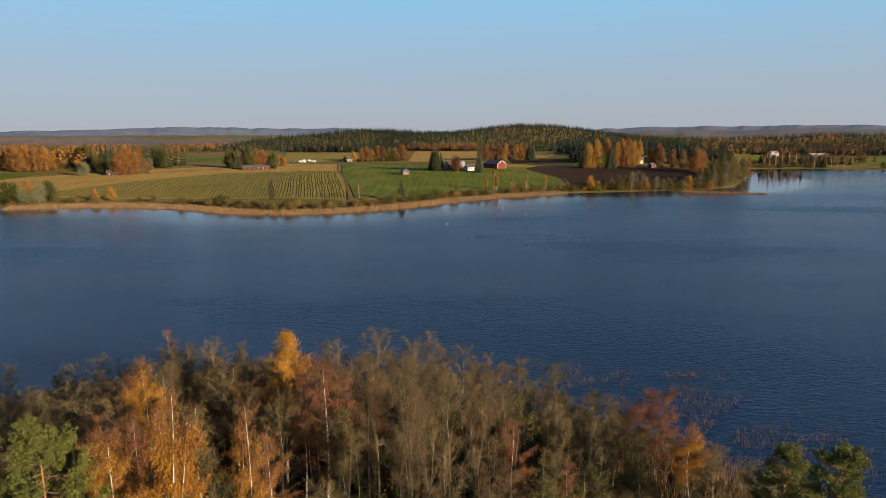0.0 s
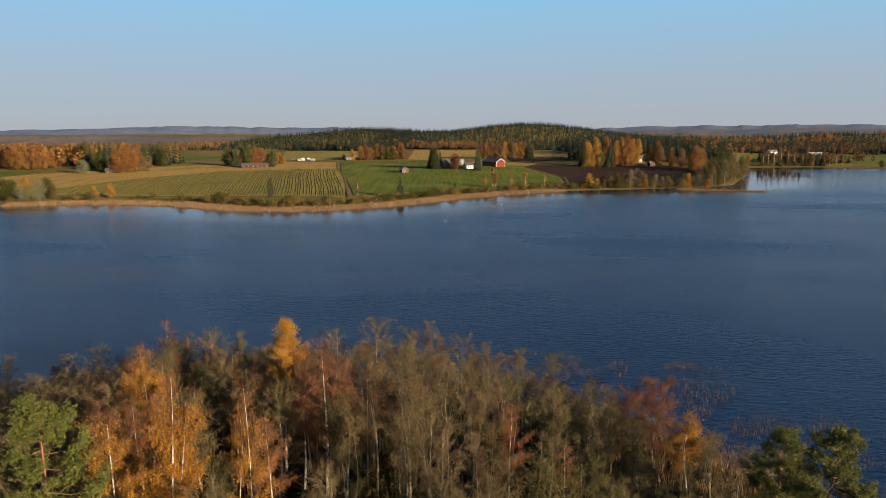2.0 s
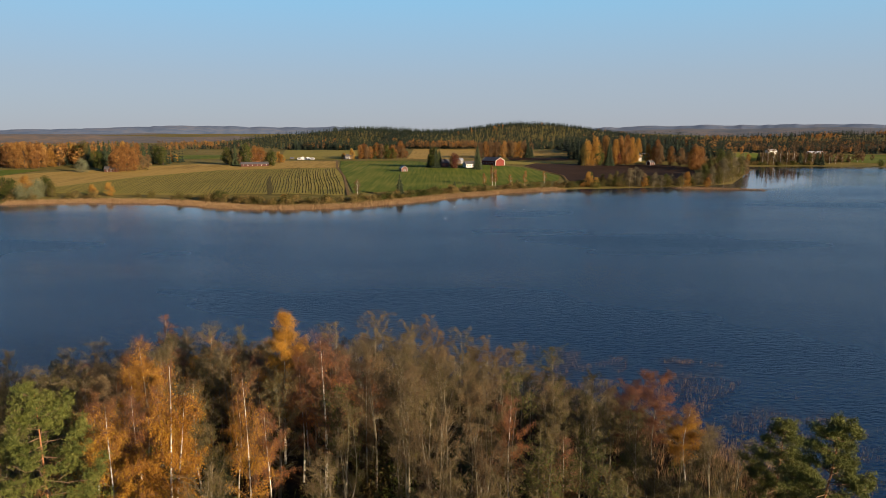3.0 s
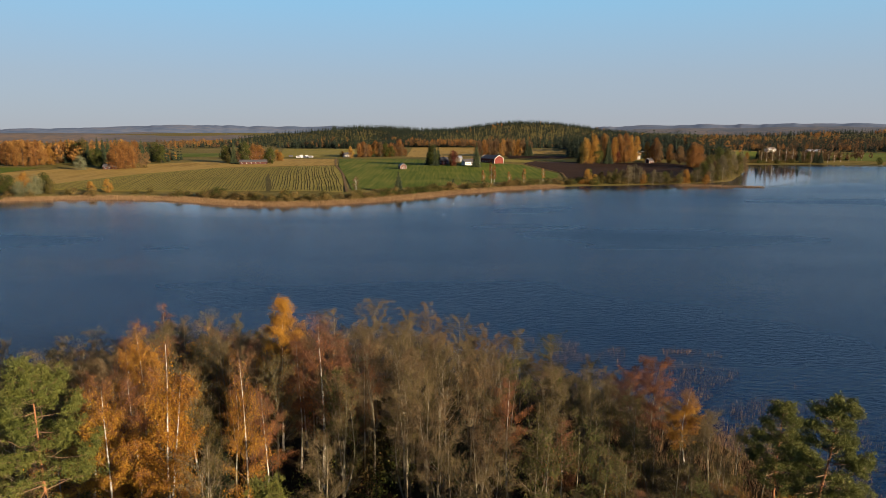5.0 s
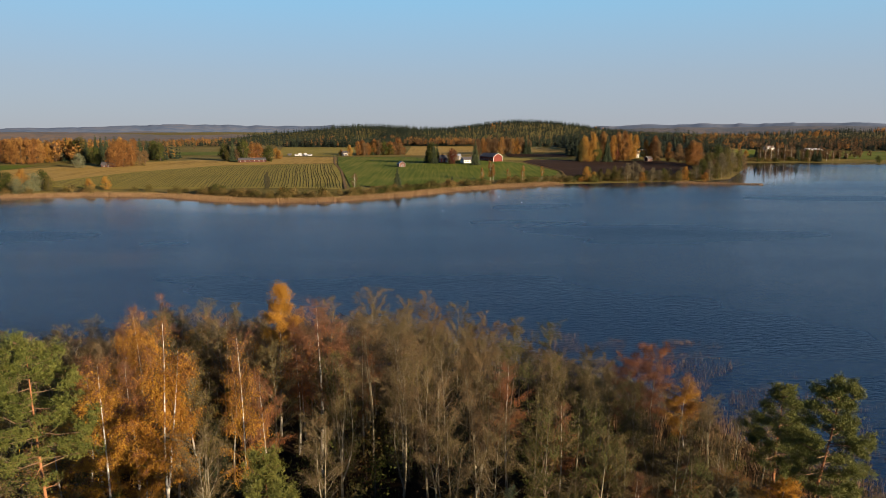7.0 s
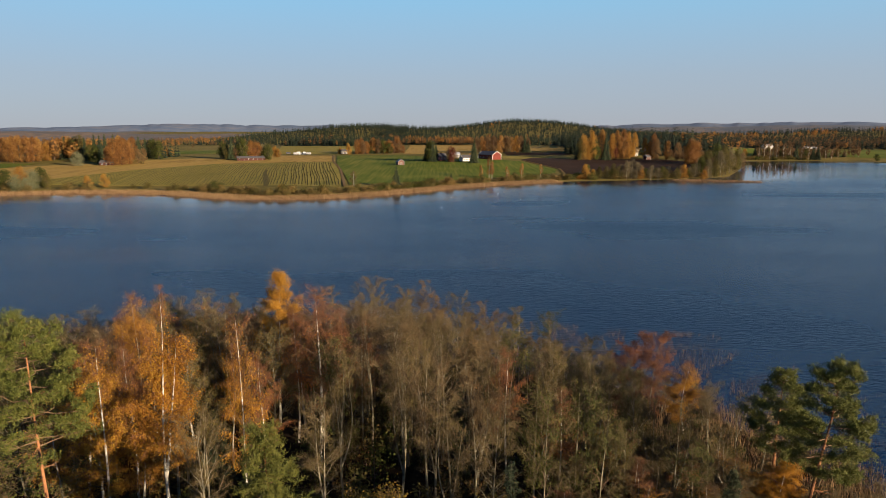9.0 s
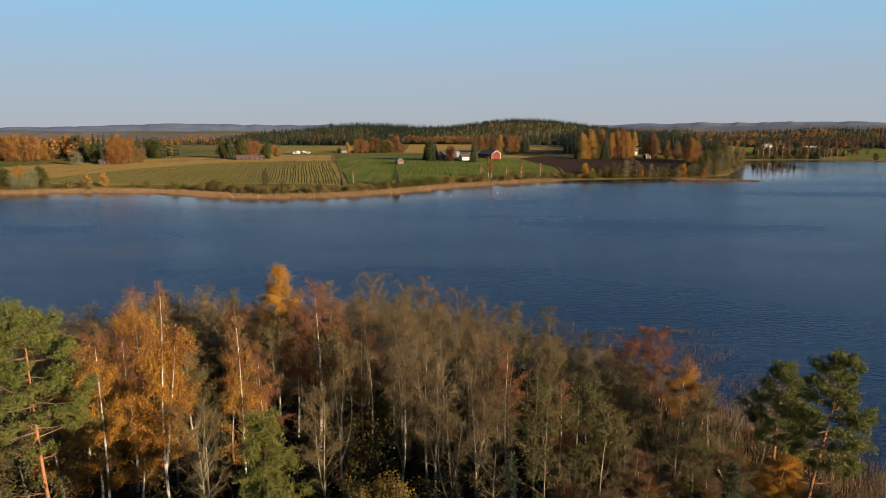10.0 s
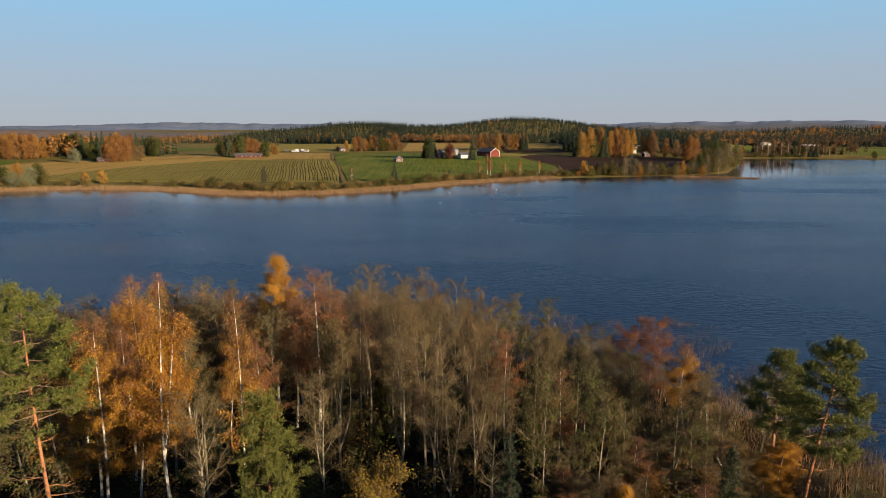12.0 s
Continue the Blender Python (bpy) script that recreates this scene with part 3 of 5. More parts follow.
def far_ridge(name, distance, profile, seed, mat, label, swell):
    """A long distant hill line: a bank whose crest follows the profile of angles and heights."""
    rng = np.random.default_rng(seed)
    ang = np.linspace(-48, 48, 500)
    crest = np.interp(ang, [p[0] for p in profile], [p[1] for p in profile])
    for k in (13, 29, 60, 130, 260, 480):
        crest = crest + np.interp(np.arange(500), np.linspace(0, 499, k), rng.normal(size=k)) * swell * (13 / k) ** 0.8
    v, n = [], 6
    for j in range(n):
        u = j / (n - 1)
        r = distance - 500 * (1 - u)
        z = 2 + crest * math.sin(u * math.pi / 2)
        for a, h in zip(np.radians(ang), z):
            v.append((r * math.sin(a), r * math.cos(a), h))
    return tagged(new(name, mesh(name, v, grid_faces(500, n), M[mat], smooth=True)), label, "hills", kind="structure")


# the two farthest ridges carry their haze as blue in the base colour
far_ridge("backdrop", 4800, [(-48, 52), (-30, 56), (-24, 60), (-18, 56), (-12, 56), (-9, 62), (-4, 48), (2, 54), (8, 56), (14, 62), (20, 66), (25, 70), (30, 80), (34, 86), (48, 90)], 5, "far_hill", "wooded hills on the horizon, haze painted into them in blue", 11)
far_ridge("backdrop_near", 3300, [(-48, 26), (-25, 28), (-10, 26), (0, 28), (12, 38), (22, 42), (30, 50), (48, 52)], 8, "mid_hill", "dim brown and green wooded plain far away, haze painted in blue-grey", 4)

far_ridge("backdrop_low", 2100, [(-48, 25), (-30, 26), (-20, 24), (-12, 20), (-8, 4), (0, 0), (26, 0), (29, 20), (34, 30), (48, 34)], 11, "low_hill", "low brown and grey wooded rise beyond the fields", 3)

# ---------- fields on the far shore ----------
LOW_EDGE, HIGH_EDGE = [(-262, 404), (-256, 440), (-236, 516), (-200, 578)], [(-58, 390), (-66, 450), (-80, 530), (-97, 608)]
stubble, rows_p = strip_field("stubble_field", LOW_EDGE, HIGH_EDGE, 0.25, M["stubble"], "olive stubble field with dark windrows on the far shore", "field", 60, 40)
strip_field("straw_field", [(-420, 440), (-350, 520), (-290, 600), (-180, 722)], [(-262, 404), (-232, 512), (-197, 585), (-95, 614), (-114, 722)],
            0.2, M["straw"], "pale harvested straw field above the stubble", "field", 40, 40)
strip_field("green_field", [(-54, 402), (-72, 500), (-92, 600), (-110, 722)], [(90, 506), (98, 546), (78, 620), (20, 640), (-40, 722)],
            0.25, M["winter_crop"], "green winter crop field sloping to the lake", "field", 40, 40)
strip_field("ploughed_field", [(96, 500), (102, 548), (80, 640), (100, 700)], [(205, 520), (225, 580), (262, 690), (240, 720)],
            0.3, M["ploughed"], "dark brown ploughed field", "field", 30, 30)
strip_field("field_track", [(-56.5, 392), (-77.5, 520), (-97.5, 612), (-116, 730)], [(-54.8, 392), (-75.8, 520), (-95.8, 612), (-114, 730)],
            0.4, M["track"], "narrow pale farm track between two fields", "track", 4, 60)
strip_field("pasture", [(-184, 756), (-245, 1040)], [(-97, 750), (-128, 1046)], 0.2, M["stubble"], "dull olive pasture before the forest", "field")
strip_field("tan_field", [(-40, 762), (-47, 1118)], [(44, 776), (64, 1132)], 0.2, M["straw"], "pale tan field behind the farm", "field")
strip_field("brown_strip", [(78, 750), (80, 804)], [(154, 766), (158, 800)], 0.25, M["ploughed"], "narrow strip of ploughed earth", "field")
strip_field("straw_strip", [(112, 828), (147, 1070)], [(160, 815), (178, 890)], 0.25, M["straw"], "narrow pale straw strip", "field")
strip_field("grass_strip", [(64, 648), (68, 720)], [(144, 700), (151, 750)], 0.2, M["stubble"], "olive grass strip above the ploughed field", "field")
strip_field("green_strip", [(-301, 756), (-340, 864)], [(-241, 760), (-283, 876)], 0.2, M["winter_crop"], "bright green strip between woods", "field")
strip_field("bay_field", [(470, 812), (540, 948)], [(545, 772), (860, 945)], 0.2, M["winter_crop"], "green field behind the bay's birches", "field")
strip_field("bay_slope", [(352, 800), (382, 868)], [(388, 806), (424, 886)], 0.2, M["winter_crop"], "small green field above the bay", "field")
strip_field("left_meadow", [(-440, 480), (-440, 575)], [(-345, 505), (-345, 570)], 0.35, M["winter_crop"], "green meadow by the birch stand", "field")

strip_field("ditch_bank", [(95, 496), (101, 548), (79, 640), (66, 650)], [(96.2, 496), (102.2, 548), (80.2, 641), (66.5, 652)], 0.5, M["track"], "pale grassy bank along a field ditch", "bank", 4, 50)
strip_field("field_ditch", [(-103.5, 390), (-116.5, 440), (-127, 480), (-135, 516)], [(-100.5, 388), (-112.6, 439), (-124.4, 480), (-133.6, 516)], 0.34, M["rough_grass"], "dark overgrown ditch across the stubble", "ditch", 4, 30)

# windrows of cut straw: low wavering ridges, their shadow lines painted in dark
rng = np.random.default_rng(77)
vs, fs, start = [], [], 0
for k in range(107):
    y = np.arange(390.0, 606.0, 4.5)
    x = -58.5 - 1.9 * k + 0.3 * math.sin(k * 1.7) - (0.185 + 0.0009 * k) * (y - 390) + 0.6 * np.sin((y - 390) / 34 + 0.045 * k) + 0.26 * np.interp(y, np.linspace(390, 606, 12), rng.normal(size=12))
    inside = (x > np.interp(y, [404, 440, 516, 578], [-260, -254, -234, -198])) & (y < np.interp(x, [-200, -97], [574, 604])) & (y > np.interp(x, [-262, -58], [408, 393]))
    p = np.column_stack([x, y])[inside]
    n = len(p)
    if n < 3:
        continue
    z = land_height(p[:, 0], p[:, 1]) + 0.25
    half_w = 0.22 + 0.07 * rng.normal(size=n)
    hh = np.clip(0.17 + 0.06 * rng.normal(size=n), 0.15, 1)
    v = np.stack([np.column_stack([p[:, 0] - half_w, p[:, 1], z]), np.column_stack([p[:, 0], p[:, 1], z + hh]), np.column_stack([p[:, 0] + half_w, p[:, 1], z])], 1).reshape(-1, 3)
    f = grid_faces(3, n) + start
    vs.append(v)
    fs.append(f)
    start += len(v)
tagged(new("straw_windrows", mesh("straw_windrows", np.concatenate(vs), np.concatenate(fs), M["shaded_windrow"])), "wavering windrows of cut straw on stubble, painted shadow-dark", "windrows", kind="stuff")

# ---------- near forest ----------
BIRCH = dict(base=0.36, limbs=44, rise=1.25, droop=0.35, bulge=0.30, pointy=1.35, hang=0.85, length=0.75, side_twigs=1, clump=0.15, girth=0.0082)
G = "shore forest trees"
protos = {
    "gold": [leafy_tree(11, "birch_tree", "golden yellow birch in full autumn leaf", 20, 2.5, sprays=3200, per=10, size=0.066, leaf="gold", bark="birch_bark", group=G, **BIRCH)],
    "orange": [leafy_tree(s, "birch_tree", "orange birch with pale trunk and drooping twigs", 20, 2.6, sprays=3300, per=11, size=0.058, leaf="orange", bark="birch_bark", twig_mat="russet", group=G, top_bare=0.30, stems=st, fork=0.42, **BIRCH) for s, st in ((21, 2), (22, 1), (23, 1))],
    "amber": [leafy_tree(s, "birch_tree", "thin amber birch with pale trunk", 20, 2.4, sprays=1700, per=6, size=0.062, leaf="orange", bark="birch_bark", twig_mat="russet", group=G, top_bare=0.4, **BIRCH) for s in (25, 26)],
    # never in view: added only to cast shade into the wood
    "cover": [leafy_tree(27, "hazel_tree", "leafy hazel out of view, added to shade the wood", 16, 3.0, 0.1, 40, 450, 2, 0.22, "olive", "grey_bark", group=G, subs=1, clump=0.3)],
    "rust": [leafy_tree(s, "birch_tree", "rust-brown birch with thinning leaves", 20, 2.6, sprays=2600, per=3, size=0.052, leaf="rust", bark="birch_bark", twig_mat="russet", group=G, top_bare=0.55, twig_width=0.011, **{**BIRCH, "side_twigs": 2}) for s in (31, 32)],
    "red": [leafy_tree(33, "maple_tree", "dense rust-red tree at the water's edge", 14, 2.6, 0.2, 44, 2600, 6, 0.055, "red_leaf", "grey_bark", twig_mat="russet", group=G, rise=1.1, bulge=0.5, hang=-0.1, clump=0.16, side_twigs=2)],
    "grey": [leafy_tree(s, "aspen_tree", "nearly bare grey aspen with brown twigs", 17, 2.7, 0.34, 34, 1900, 2, 0.052, lf, "grey_bark", group=G, stems=st, fork=0.38, rise=1.25, droop=0.15, bulge=0.5, limb="grey_bark", girth=0.0092, hang=-0.25, side_twigs=3, twig_width=0.0105, clump=0.15) for s, st, lf in ((41, 1, "olive"), (42, 2, "far_brown"), (43, 3, "olive"), (44, 2, "olive"))],
    "olive": [leafy_tree(s, "alder_tree", "olive-brown alder still holding leaves", 16, 2.5, 0.22, 34, 1300, 3, 0.062, "olive", "grey_bark", stems=st, fork=0.3, group=G, rise=1.1, droop=0.2, limb="grey_bark", hang=-0.1, clump=0.14) for s, st in ((51, 1), (52, 2))],
    "green": [leafy_tree(61, "rowan_tree", "dull green leafy rowan among bare trees", 14, 2.4, 0.15, 34, 1100, 4, 0.068, "green", "grey_bark", group=G, rise=1.0, clump=0.16)],
}
BASE_H = {"red": 14, "gold": 20, "orange": 20, "amber": 20, "cover": 16, "rust": 20, "grey": 17, "olive": 16, "green": 14}
ALL_PROTOS = [p for v in protos.values() for p in v]
spots = []


def plant(kind, x, y, top, variant=0, wide=1.0, turn=None):
    """A tree whose crown ends at the height top above the lake."""
    h = (top - float(land_height(x, y))) / BASE_H[kind]
    k = protos[kind][variant % len(protos[kind])]
    stand(k, x, y, random.uniform(0, 360) if turn is None else turn, wide * (0.35 + 0.65 * h), tall=h)
    spots.append((x, y))


for kind, x, y, top, var, wide in (
        ("gold", -18.2, 71.0, 20.9, 0, 1.0), ("rust", -11.8, 61.0, 21.5, 0, 1.35), ("orange", -31.0, 64.0, 20.0, 2, 0.95),
        ("rust", -41.5, 95.0, 13.5, 1, 0.7), ("grey", -37.5, 92.0, 11.6, 1, 1.0), ("olive", -32.6, 88.0, 14, 0, 0.9), ("olive", -27.9, 88.0, 14, 1, 0.9),
        ("amber", -23.9, 72.0, 16.8, 1, 1.0), ("orange", -19.6, 44.7, 24.7, 0, 1.0), ("orange", -25.4, 45.6, 20.9, 1, 1.05), ("amber", -14.8, 47.0, 22.8, 1, 0.72),
        ("grey", -16.9, 43.0, 15.5, 0, 0.9), ("grey", -8.4, 46.0, 15.8, 3, 1.0), ("green", -27.6, 40.5, 15.5, 0, 1.2)):
    plant(kind, x, y, top, var, wide)
for kind, x, y, top, var, wide in (
        ("red", 25.0, 71.5, 12.1, 0, 1.05), ("red", 22.2, 72.0, 11.2, 0, 1.0), ("orange", 27.1, 66.0, 11.6, 2, 1.1), ("grey", -8.7, 84, 16, 0, 1), ("grey", -1.2, 85, 15.6, 1, 1), ("grey", -4.7, 84, 15.3, 2, 1),
        ("grey", -13.2, 80, 16.2, 3, 1), ("olive", 2.6, 82, 14.8, 0, 1), ("grey", 6.3, 82, 13.7, 1, 1), ("olive", 10.8, 82, 13.6, 1, 1.1), ("green", 14.9, 82, 12.4, 0, 1), ("olive", 19.6, 78, 10.5, 0, 1),
        ("grey", -0.1, 50, 17.4, 1, 1.0)):
    plant(kind, x, y, top, var, wide)
for kind, x, y, top, var, wide in (("olive", -50.1, 85, 11.6, 1, 1), ("grey", -66, 95, 7.5, 2, 0.9), ("olive", -47.8, 88, 11.3, 0, 1.1), ("gold", -30.2, 78, 13, 0, 0.9), ("gold", 29.6, 51.5, 7.8, 0, 1.3), ("gold", 28.2, 50.5, 6.2, 0, 1.2), ("gold", 13.6, 43, 8.8, 0, 0.7),
                                   ("orange", -33, 57, 17.0, 2, 0.95), ("amber", -20.5, 61, 15.5, 0, 0.8), ("rust", -36, 72, 15.5, 0, 1.1), ("rust", -27.5, 60, 16.5, 1, 0.9), ("rust", -8, 66, 17, 1, 1.0), ("rust", -16, 56, 16, 0, 0.9)):
    plant(kind, x, y, top, var, wide)

for x, y, top, seed, lean, base, spread, tufts, limbs, label in (
        (-23.6, 37.3, 24.3, 71, (-1.0, 0), 0.62, 3.2, 3700, 40, "tall pine with orange trunk and broad green crown"),
        (31.0, 54.0, 14.2, 72, (-0.5, 0.2), 0.48, 2.7, 3600, 40, "slim pine with bare orange lower trunk"),
        (29.6, 47.5, 17.4, 73, (1.7, 0.2), 0.44, 3.1, 5600, 50, "wide-crowned leaning pine on the shore")):
    low = float(land_height(x, y)) - 0.1
    p = pine_tree(seed, top - low, base, spread, tufts, label, lean, limbs=limbs, thin_below=0.72 if x < 0 else 0.0)
    p.matrix_basis = pose(x, y, low)
    spots.append((x, y))
low = float(land_height(-9.1, 30.5)) - 0.1
p = pine_tree(74, 20.4 - low, 0.45, 2.2, 3400, "young bushy yellow-green pine below the birches", (0.2, 0), 0, "young_needle", 13, 0.95, 60)
p.matrix_basis = pose(-9.1, 30.5, low)
low = float(land_height(-3.4, 30)) - 0.1
oak = leafy_tree(75, "oak_tree", "small oak with yellow-green autumn leaves", 17.6 - low, 1.6, 0.62, 50, 1500, 7, 0.062, "oak", "dark_bark", group=G, rise=1.0, bulge=0.55, clump=0.14, side_twigs=1)
oak.matrix_basis = pose(-3.4, 30, low)
for x, y, top, r, seed in ((4.25, 33.5, 17.2, 1.7, 76), (22.5, 45, 10.6, 1.7, 77), (2.0, 58, 12.5, 2.0, 78), (-20, 55, 11, 2.0, 79)):
    h = top - float(land_height(x, y))
    s = bough_spruce(seed, h, r, 2600, "young dark green spruce in the undergrowth", G)
    s.matrix_basis = pose(x, y, float(land_height(x, y)) - 0.1)
spots += [(-9.1, 30.5), (-3.4, 30), (4.3, 33.5), (22.3, 45), (2, 58), (-20, 55)]

kinds_left = ["amber"] * 5 + ["rust"] * 2 + ["grey"] * 7 + ["olive"] * 5 + ["green"] * 2
kinds_right = ["grey"] * 9 + ["olive"] * 8 + ["green"] * 2 + ["rust"]
rnd, gaps = random.Random(5), random.Random(6)
for gy in np.arange(4, 102, 3.9):
    for gx in np.arange(-84, 56, 4.0):
        x, y = gx + rnd.uniform(-1.4, 1.4), gy + rnd.uniform(-1.4, 1.4)
        if (y > 34 and abs(x) > 0.72 * y + 6) or (y <= 34 and x < -26) or float(lake_distance(x, y)) < 2 or min(math.hypot(x - a, y - b) for a, b in spots) < 2.4:
            continue
        top = 19.0 - 0.24 * max(0, y - 62) - 0.245 * max(0, x + 2) - rnd.uniform(0, 3.5)
        if x < -36:
            top -= 0.28 * (-36 - x)
        if y < 46:
            top = min(top, 32.5 - 0.605 * y - rnd.uniform(0, 2))
        if x > 22 and y < 60:
            top = min(top, 9.5 - rnd.uniform(0, 2.5) - 0.5 * max(0, x - 25))
        if -15 < x < -9 and 43 < y < 57:
            continue
        kind = rnd.choice(kinds_left if x < -9 else kinds_right)
        if x < -36 and kind == "amber":
            kind = "olive"
        if -17 < x < -10 and kind == "amber":
            kind = "rust"
        # below the view: dense unseen trees added to keep low sun off the trunks
        if y < 30:
            kind, top = "cover", min(top + 3, 26.5 - 0.605 * y)
        elif x > -9 and x < 4 and y < 56:
            kind = "grey"
        elif x > 8 and kind == "grey" and rnd.random() < 0.15:
            kind = "green"
        variant = rnd.randrange(4)
        if -26 < x < -2.5 and 34 < y < 50 and gaps.random() < 0.6:
            continue
        plant(kind, x, y, max(top, 4.0), variant)
# closer trees along the back of the wood
for k in range(90):
    x, y = rnd.uniform(-46, 22), rnd.uniform(74, 94)
    if float(lake_distance(x, y)) > 2 and min(math.hypot(x - a, y - b) for a, b in spots) > 1.7:
        top = 18.6 - 0.24 * (y - 62) - 0.245 * max(0, x + 2) - 0.28 * max(0, -36 - x) - rnd.uniform(0.3, 3)
        plant(rnd.choice(("grey", "olive", "grey", "rust" if x < -10 else "green")), x, y, max(top, 4), rnd.randrange(4))
# brushwood between the wood and the reeds
for k in range(110):
    x, y = rnd.uniform(2, 36), rnd.uniform(40, 76)
    if float(lake_distance(x, y)) > 2 and min(math.hypot(x - a, y - b) for a, b in spots) > 1.5:
        plant(rnd.choice(("grey", "olive", "grey", "rust")), x, y, min(rnd.uniform(6, 9.5), 33 - 0.605 * y + 3), rnd.randrange(4), 1.25)
# unseen taller trees beside the camera, added to shade the lower trunks
for k in range(46):
    x, y = rnd.uniform(15, 36), rnd.uniform(-8, 22)
    if x > 0.72 * max(y, 0) + 4:
        plant("cover", x, y, rnd.uniform(15.5, 18.0) + 0.12 * (x - 15), 0, 1.25)
# unseen trees along the bank, beside and behind the camera, added against low sun
for gy in np.arange(-20, 44, 5.0):
    for gx in np.arange(-60, 56, 4.4):
        x, y = gx + rnd.uniform(-1.5, 1.5), gy + rnd.uniform(-1.5, 1.5)
        if (abs(x) > 0.72 * max(y, 0) + 9 and y > -1 and x > 0 or y < -4 and x > -10) and float(lake_distance(x, y)) > 3:
            plant("cover", x, y, rnd.uniform(14, 17) if y < 34 and x < 24 else rnd.uniform(8, 11), rnd.randrange(4), 1.3)
# thicket behind the pines
for k in range(90):
    x, y = rnd.uniform(10, 32), rnd.uniform(34, 60)
    if float(lake_distance(x, y)) > 0.5:
        plant(rnd.choice(("grey", "olive", "olive", "rust", "amber")), x, y, float(land_height(x, y)) + rnd.uniform(3.5, 7.0) * (1 if x < 26 else 0.6), rnd.randrange(4), 1.3)
# understorey: low leafy trees in the gaps
for k in range(210):
    x, y = (rnd.uniform(-16, 30), rnd.uniform(33, 66)) if k < 150 else (rnd.uniform(12, 30), rnd.uniform(36, 58))
    if float(lake_distance(x, y)) > 2 and min(math.hypot(x - a, y - b) for a, b in spots) > 1.2 and not (-18 < x < -1 and y < 50):
        plant(rnd.choice(("olive", "grey", "green", "grey", "rust") if x > 0 else ("olive", "green")), x, y, min(rnd.uniform(5.0, 8.5), 31 - 0.605 * y + 2), rnd.randrange(4), 1.3)
remove(*ALL_PROTOS)

# undergrowth
bushes = [clump_tree(s, "bush", lab, 4, 1.5, 0.08, 650, 0.10, m, "dark_bark", "undergrowth shrubs", 14, "shrub")
          for s, m, lab in ((91, "shrub", "brown-green shrub under the trees"), (92, "olive", "olive shrub under the trees"), (93, "maroon", "dark red shrub under the trees"), (94, "green", "green shrub under the trees"))]
for i in range(430):
    x, y = rnd.uniform(-60, 44), rnd.uniform(32, 98)
    if abs(x) < 0.72 * y + 4 and float(lake_distance(x, y)) > 1:
        stand(bushes[rnd.choice((0, 0, 1, 1, 2 if x < 5 and rnd.random() < 0.5 else 0, 3, 3, 3))], x, y, rnd.uniform(0, 360), rnd.uniform(0.8, 1.5) if x < 22 else rnd.uniform(0.4, 0.8))
remove(*bushes)

# ---------- far shore trees ----------
FS = "far shore trees"
far = {
    "birch": clump_tree(201, "birch_tree", "orange autumn birch on the far shore", 18, 3.6, 0.06, 3230, 0.27, "far_orange", "dark_bark", FS, 44),
    "gold": clump_tree(202, "birch_tree", "yellow autumn birch on the far shore", 16, 3.4, 0.06, 2890, 0.27, "far_gold", "dark_bark", FS, 40),
    "round": clump_tree(203, "maple_tree", "round orange-leaved tree by the farm", 18, 5.2, 0.06, 4760, 0.31, "far_orange", "dark_bark", FS, 60),
    "rust": clump_tree(204, "birch_tree", "rust-brown birch with thinning leaves", 16, 3.3, 0.08, 2550, 0.25, "far_brown", "limb", FS, 40),
    "grey": clump_tree(209, "alder_tree", "greyish half-bare alder by the water", 16, 3.4, 0.06, 2210, 0.22, "grey_leaf", "grey_bark", FS, 36),
    "maroon": clump_tree(210, "maple_tree", "dark red-leaved tree by the house", 12, 4.6, 0.08, 1190, 0.34, "maroon", "dark_bark", FS, 22),
    "willow": clump_tree(205, "willow_tree", "grey-green round willow by the shore", 12, 5.5, 0.05, 3740, 0.23, "willow", "dark_bark", FS, 50),
    "olive": clump_tree(206, "hazel_tree", "olive hazel by the water", 12, 3.4, 0.05, 2210, 0.22, "olive", "dark_bark", FS, 34),
    "green": clump_tree(207, "alder_tree", "dark green leafy tree", 15, 4.0, 0.08, 3060, 0.27, "green", "dark_bark", FS, 44),
    "shrubby": clump_tree(211, "shrub", "low autumn bush at the field's edge", 4, 3.2, 0.02, 1054, 0.19, "far_shrub", "dark_bark", "shore bushes", 12, "shrub"),
    "shrub_olive": clump_tree(213, "shrub", "olive-leaved bush behind the reeds", 4, 3.2, 0.02, 1054, 0.19, "olive", "dark_bark", "shore bushes", 14, "shrub"),
    "shrub_green": clump_tree(214, "shrub", "dark green bush behind the reeds", 4, 3.2, 0.02, 1054, 0.19, "green", "dark_bark", "shore bushes", 14, "shrub"),
    "birchpale": clump_tree(212, "birch_tree", "slender pale-stemmed birch on the bay", 18, 3.2, 0.2, 1360, 0.24, "far_brown", "birch_bark", FS, 26),
    "slim": clump_tree(215, "birch_tree", "slender orange birch with pale stem by the reeds", 12, 1.9, 0.22, 950, 0.22, "far_orange", "birch_bark", FS, 18),
    "spruce": spruce_tree(208, 18, 3.5, 26, 14, "spruce", "dark green spruce on the far shore", FS),
}
HF = {"birch": 18, "gold": 16, "round": 18, "rust": 16, "grey": 16, "maroon": 12, "willow": 12, "olive": 12, "green": 15, "shrubby": 4, "shrub_olive": 4, "shrub_green": 4, "birchpale": 18, "slim": 12, "spruce": 18}


def far_plant(kind, x, y, h, wide=1.0):
    stand(far[kind], x, y, random.uniform(0, 360), wide * (0.45 + 0.6 * h / HF[kind]) if kind != "willow" else h / 10.5, tall=1.05 * h / HF[kind])


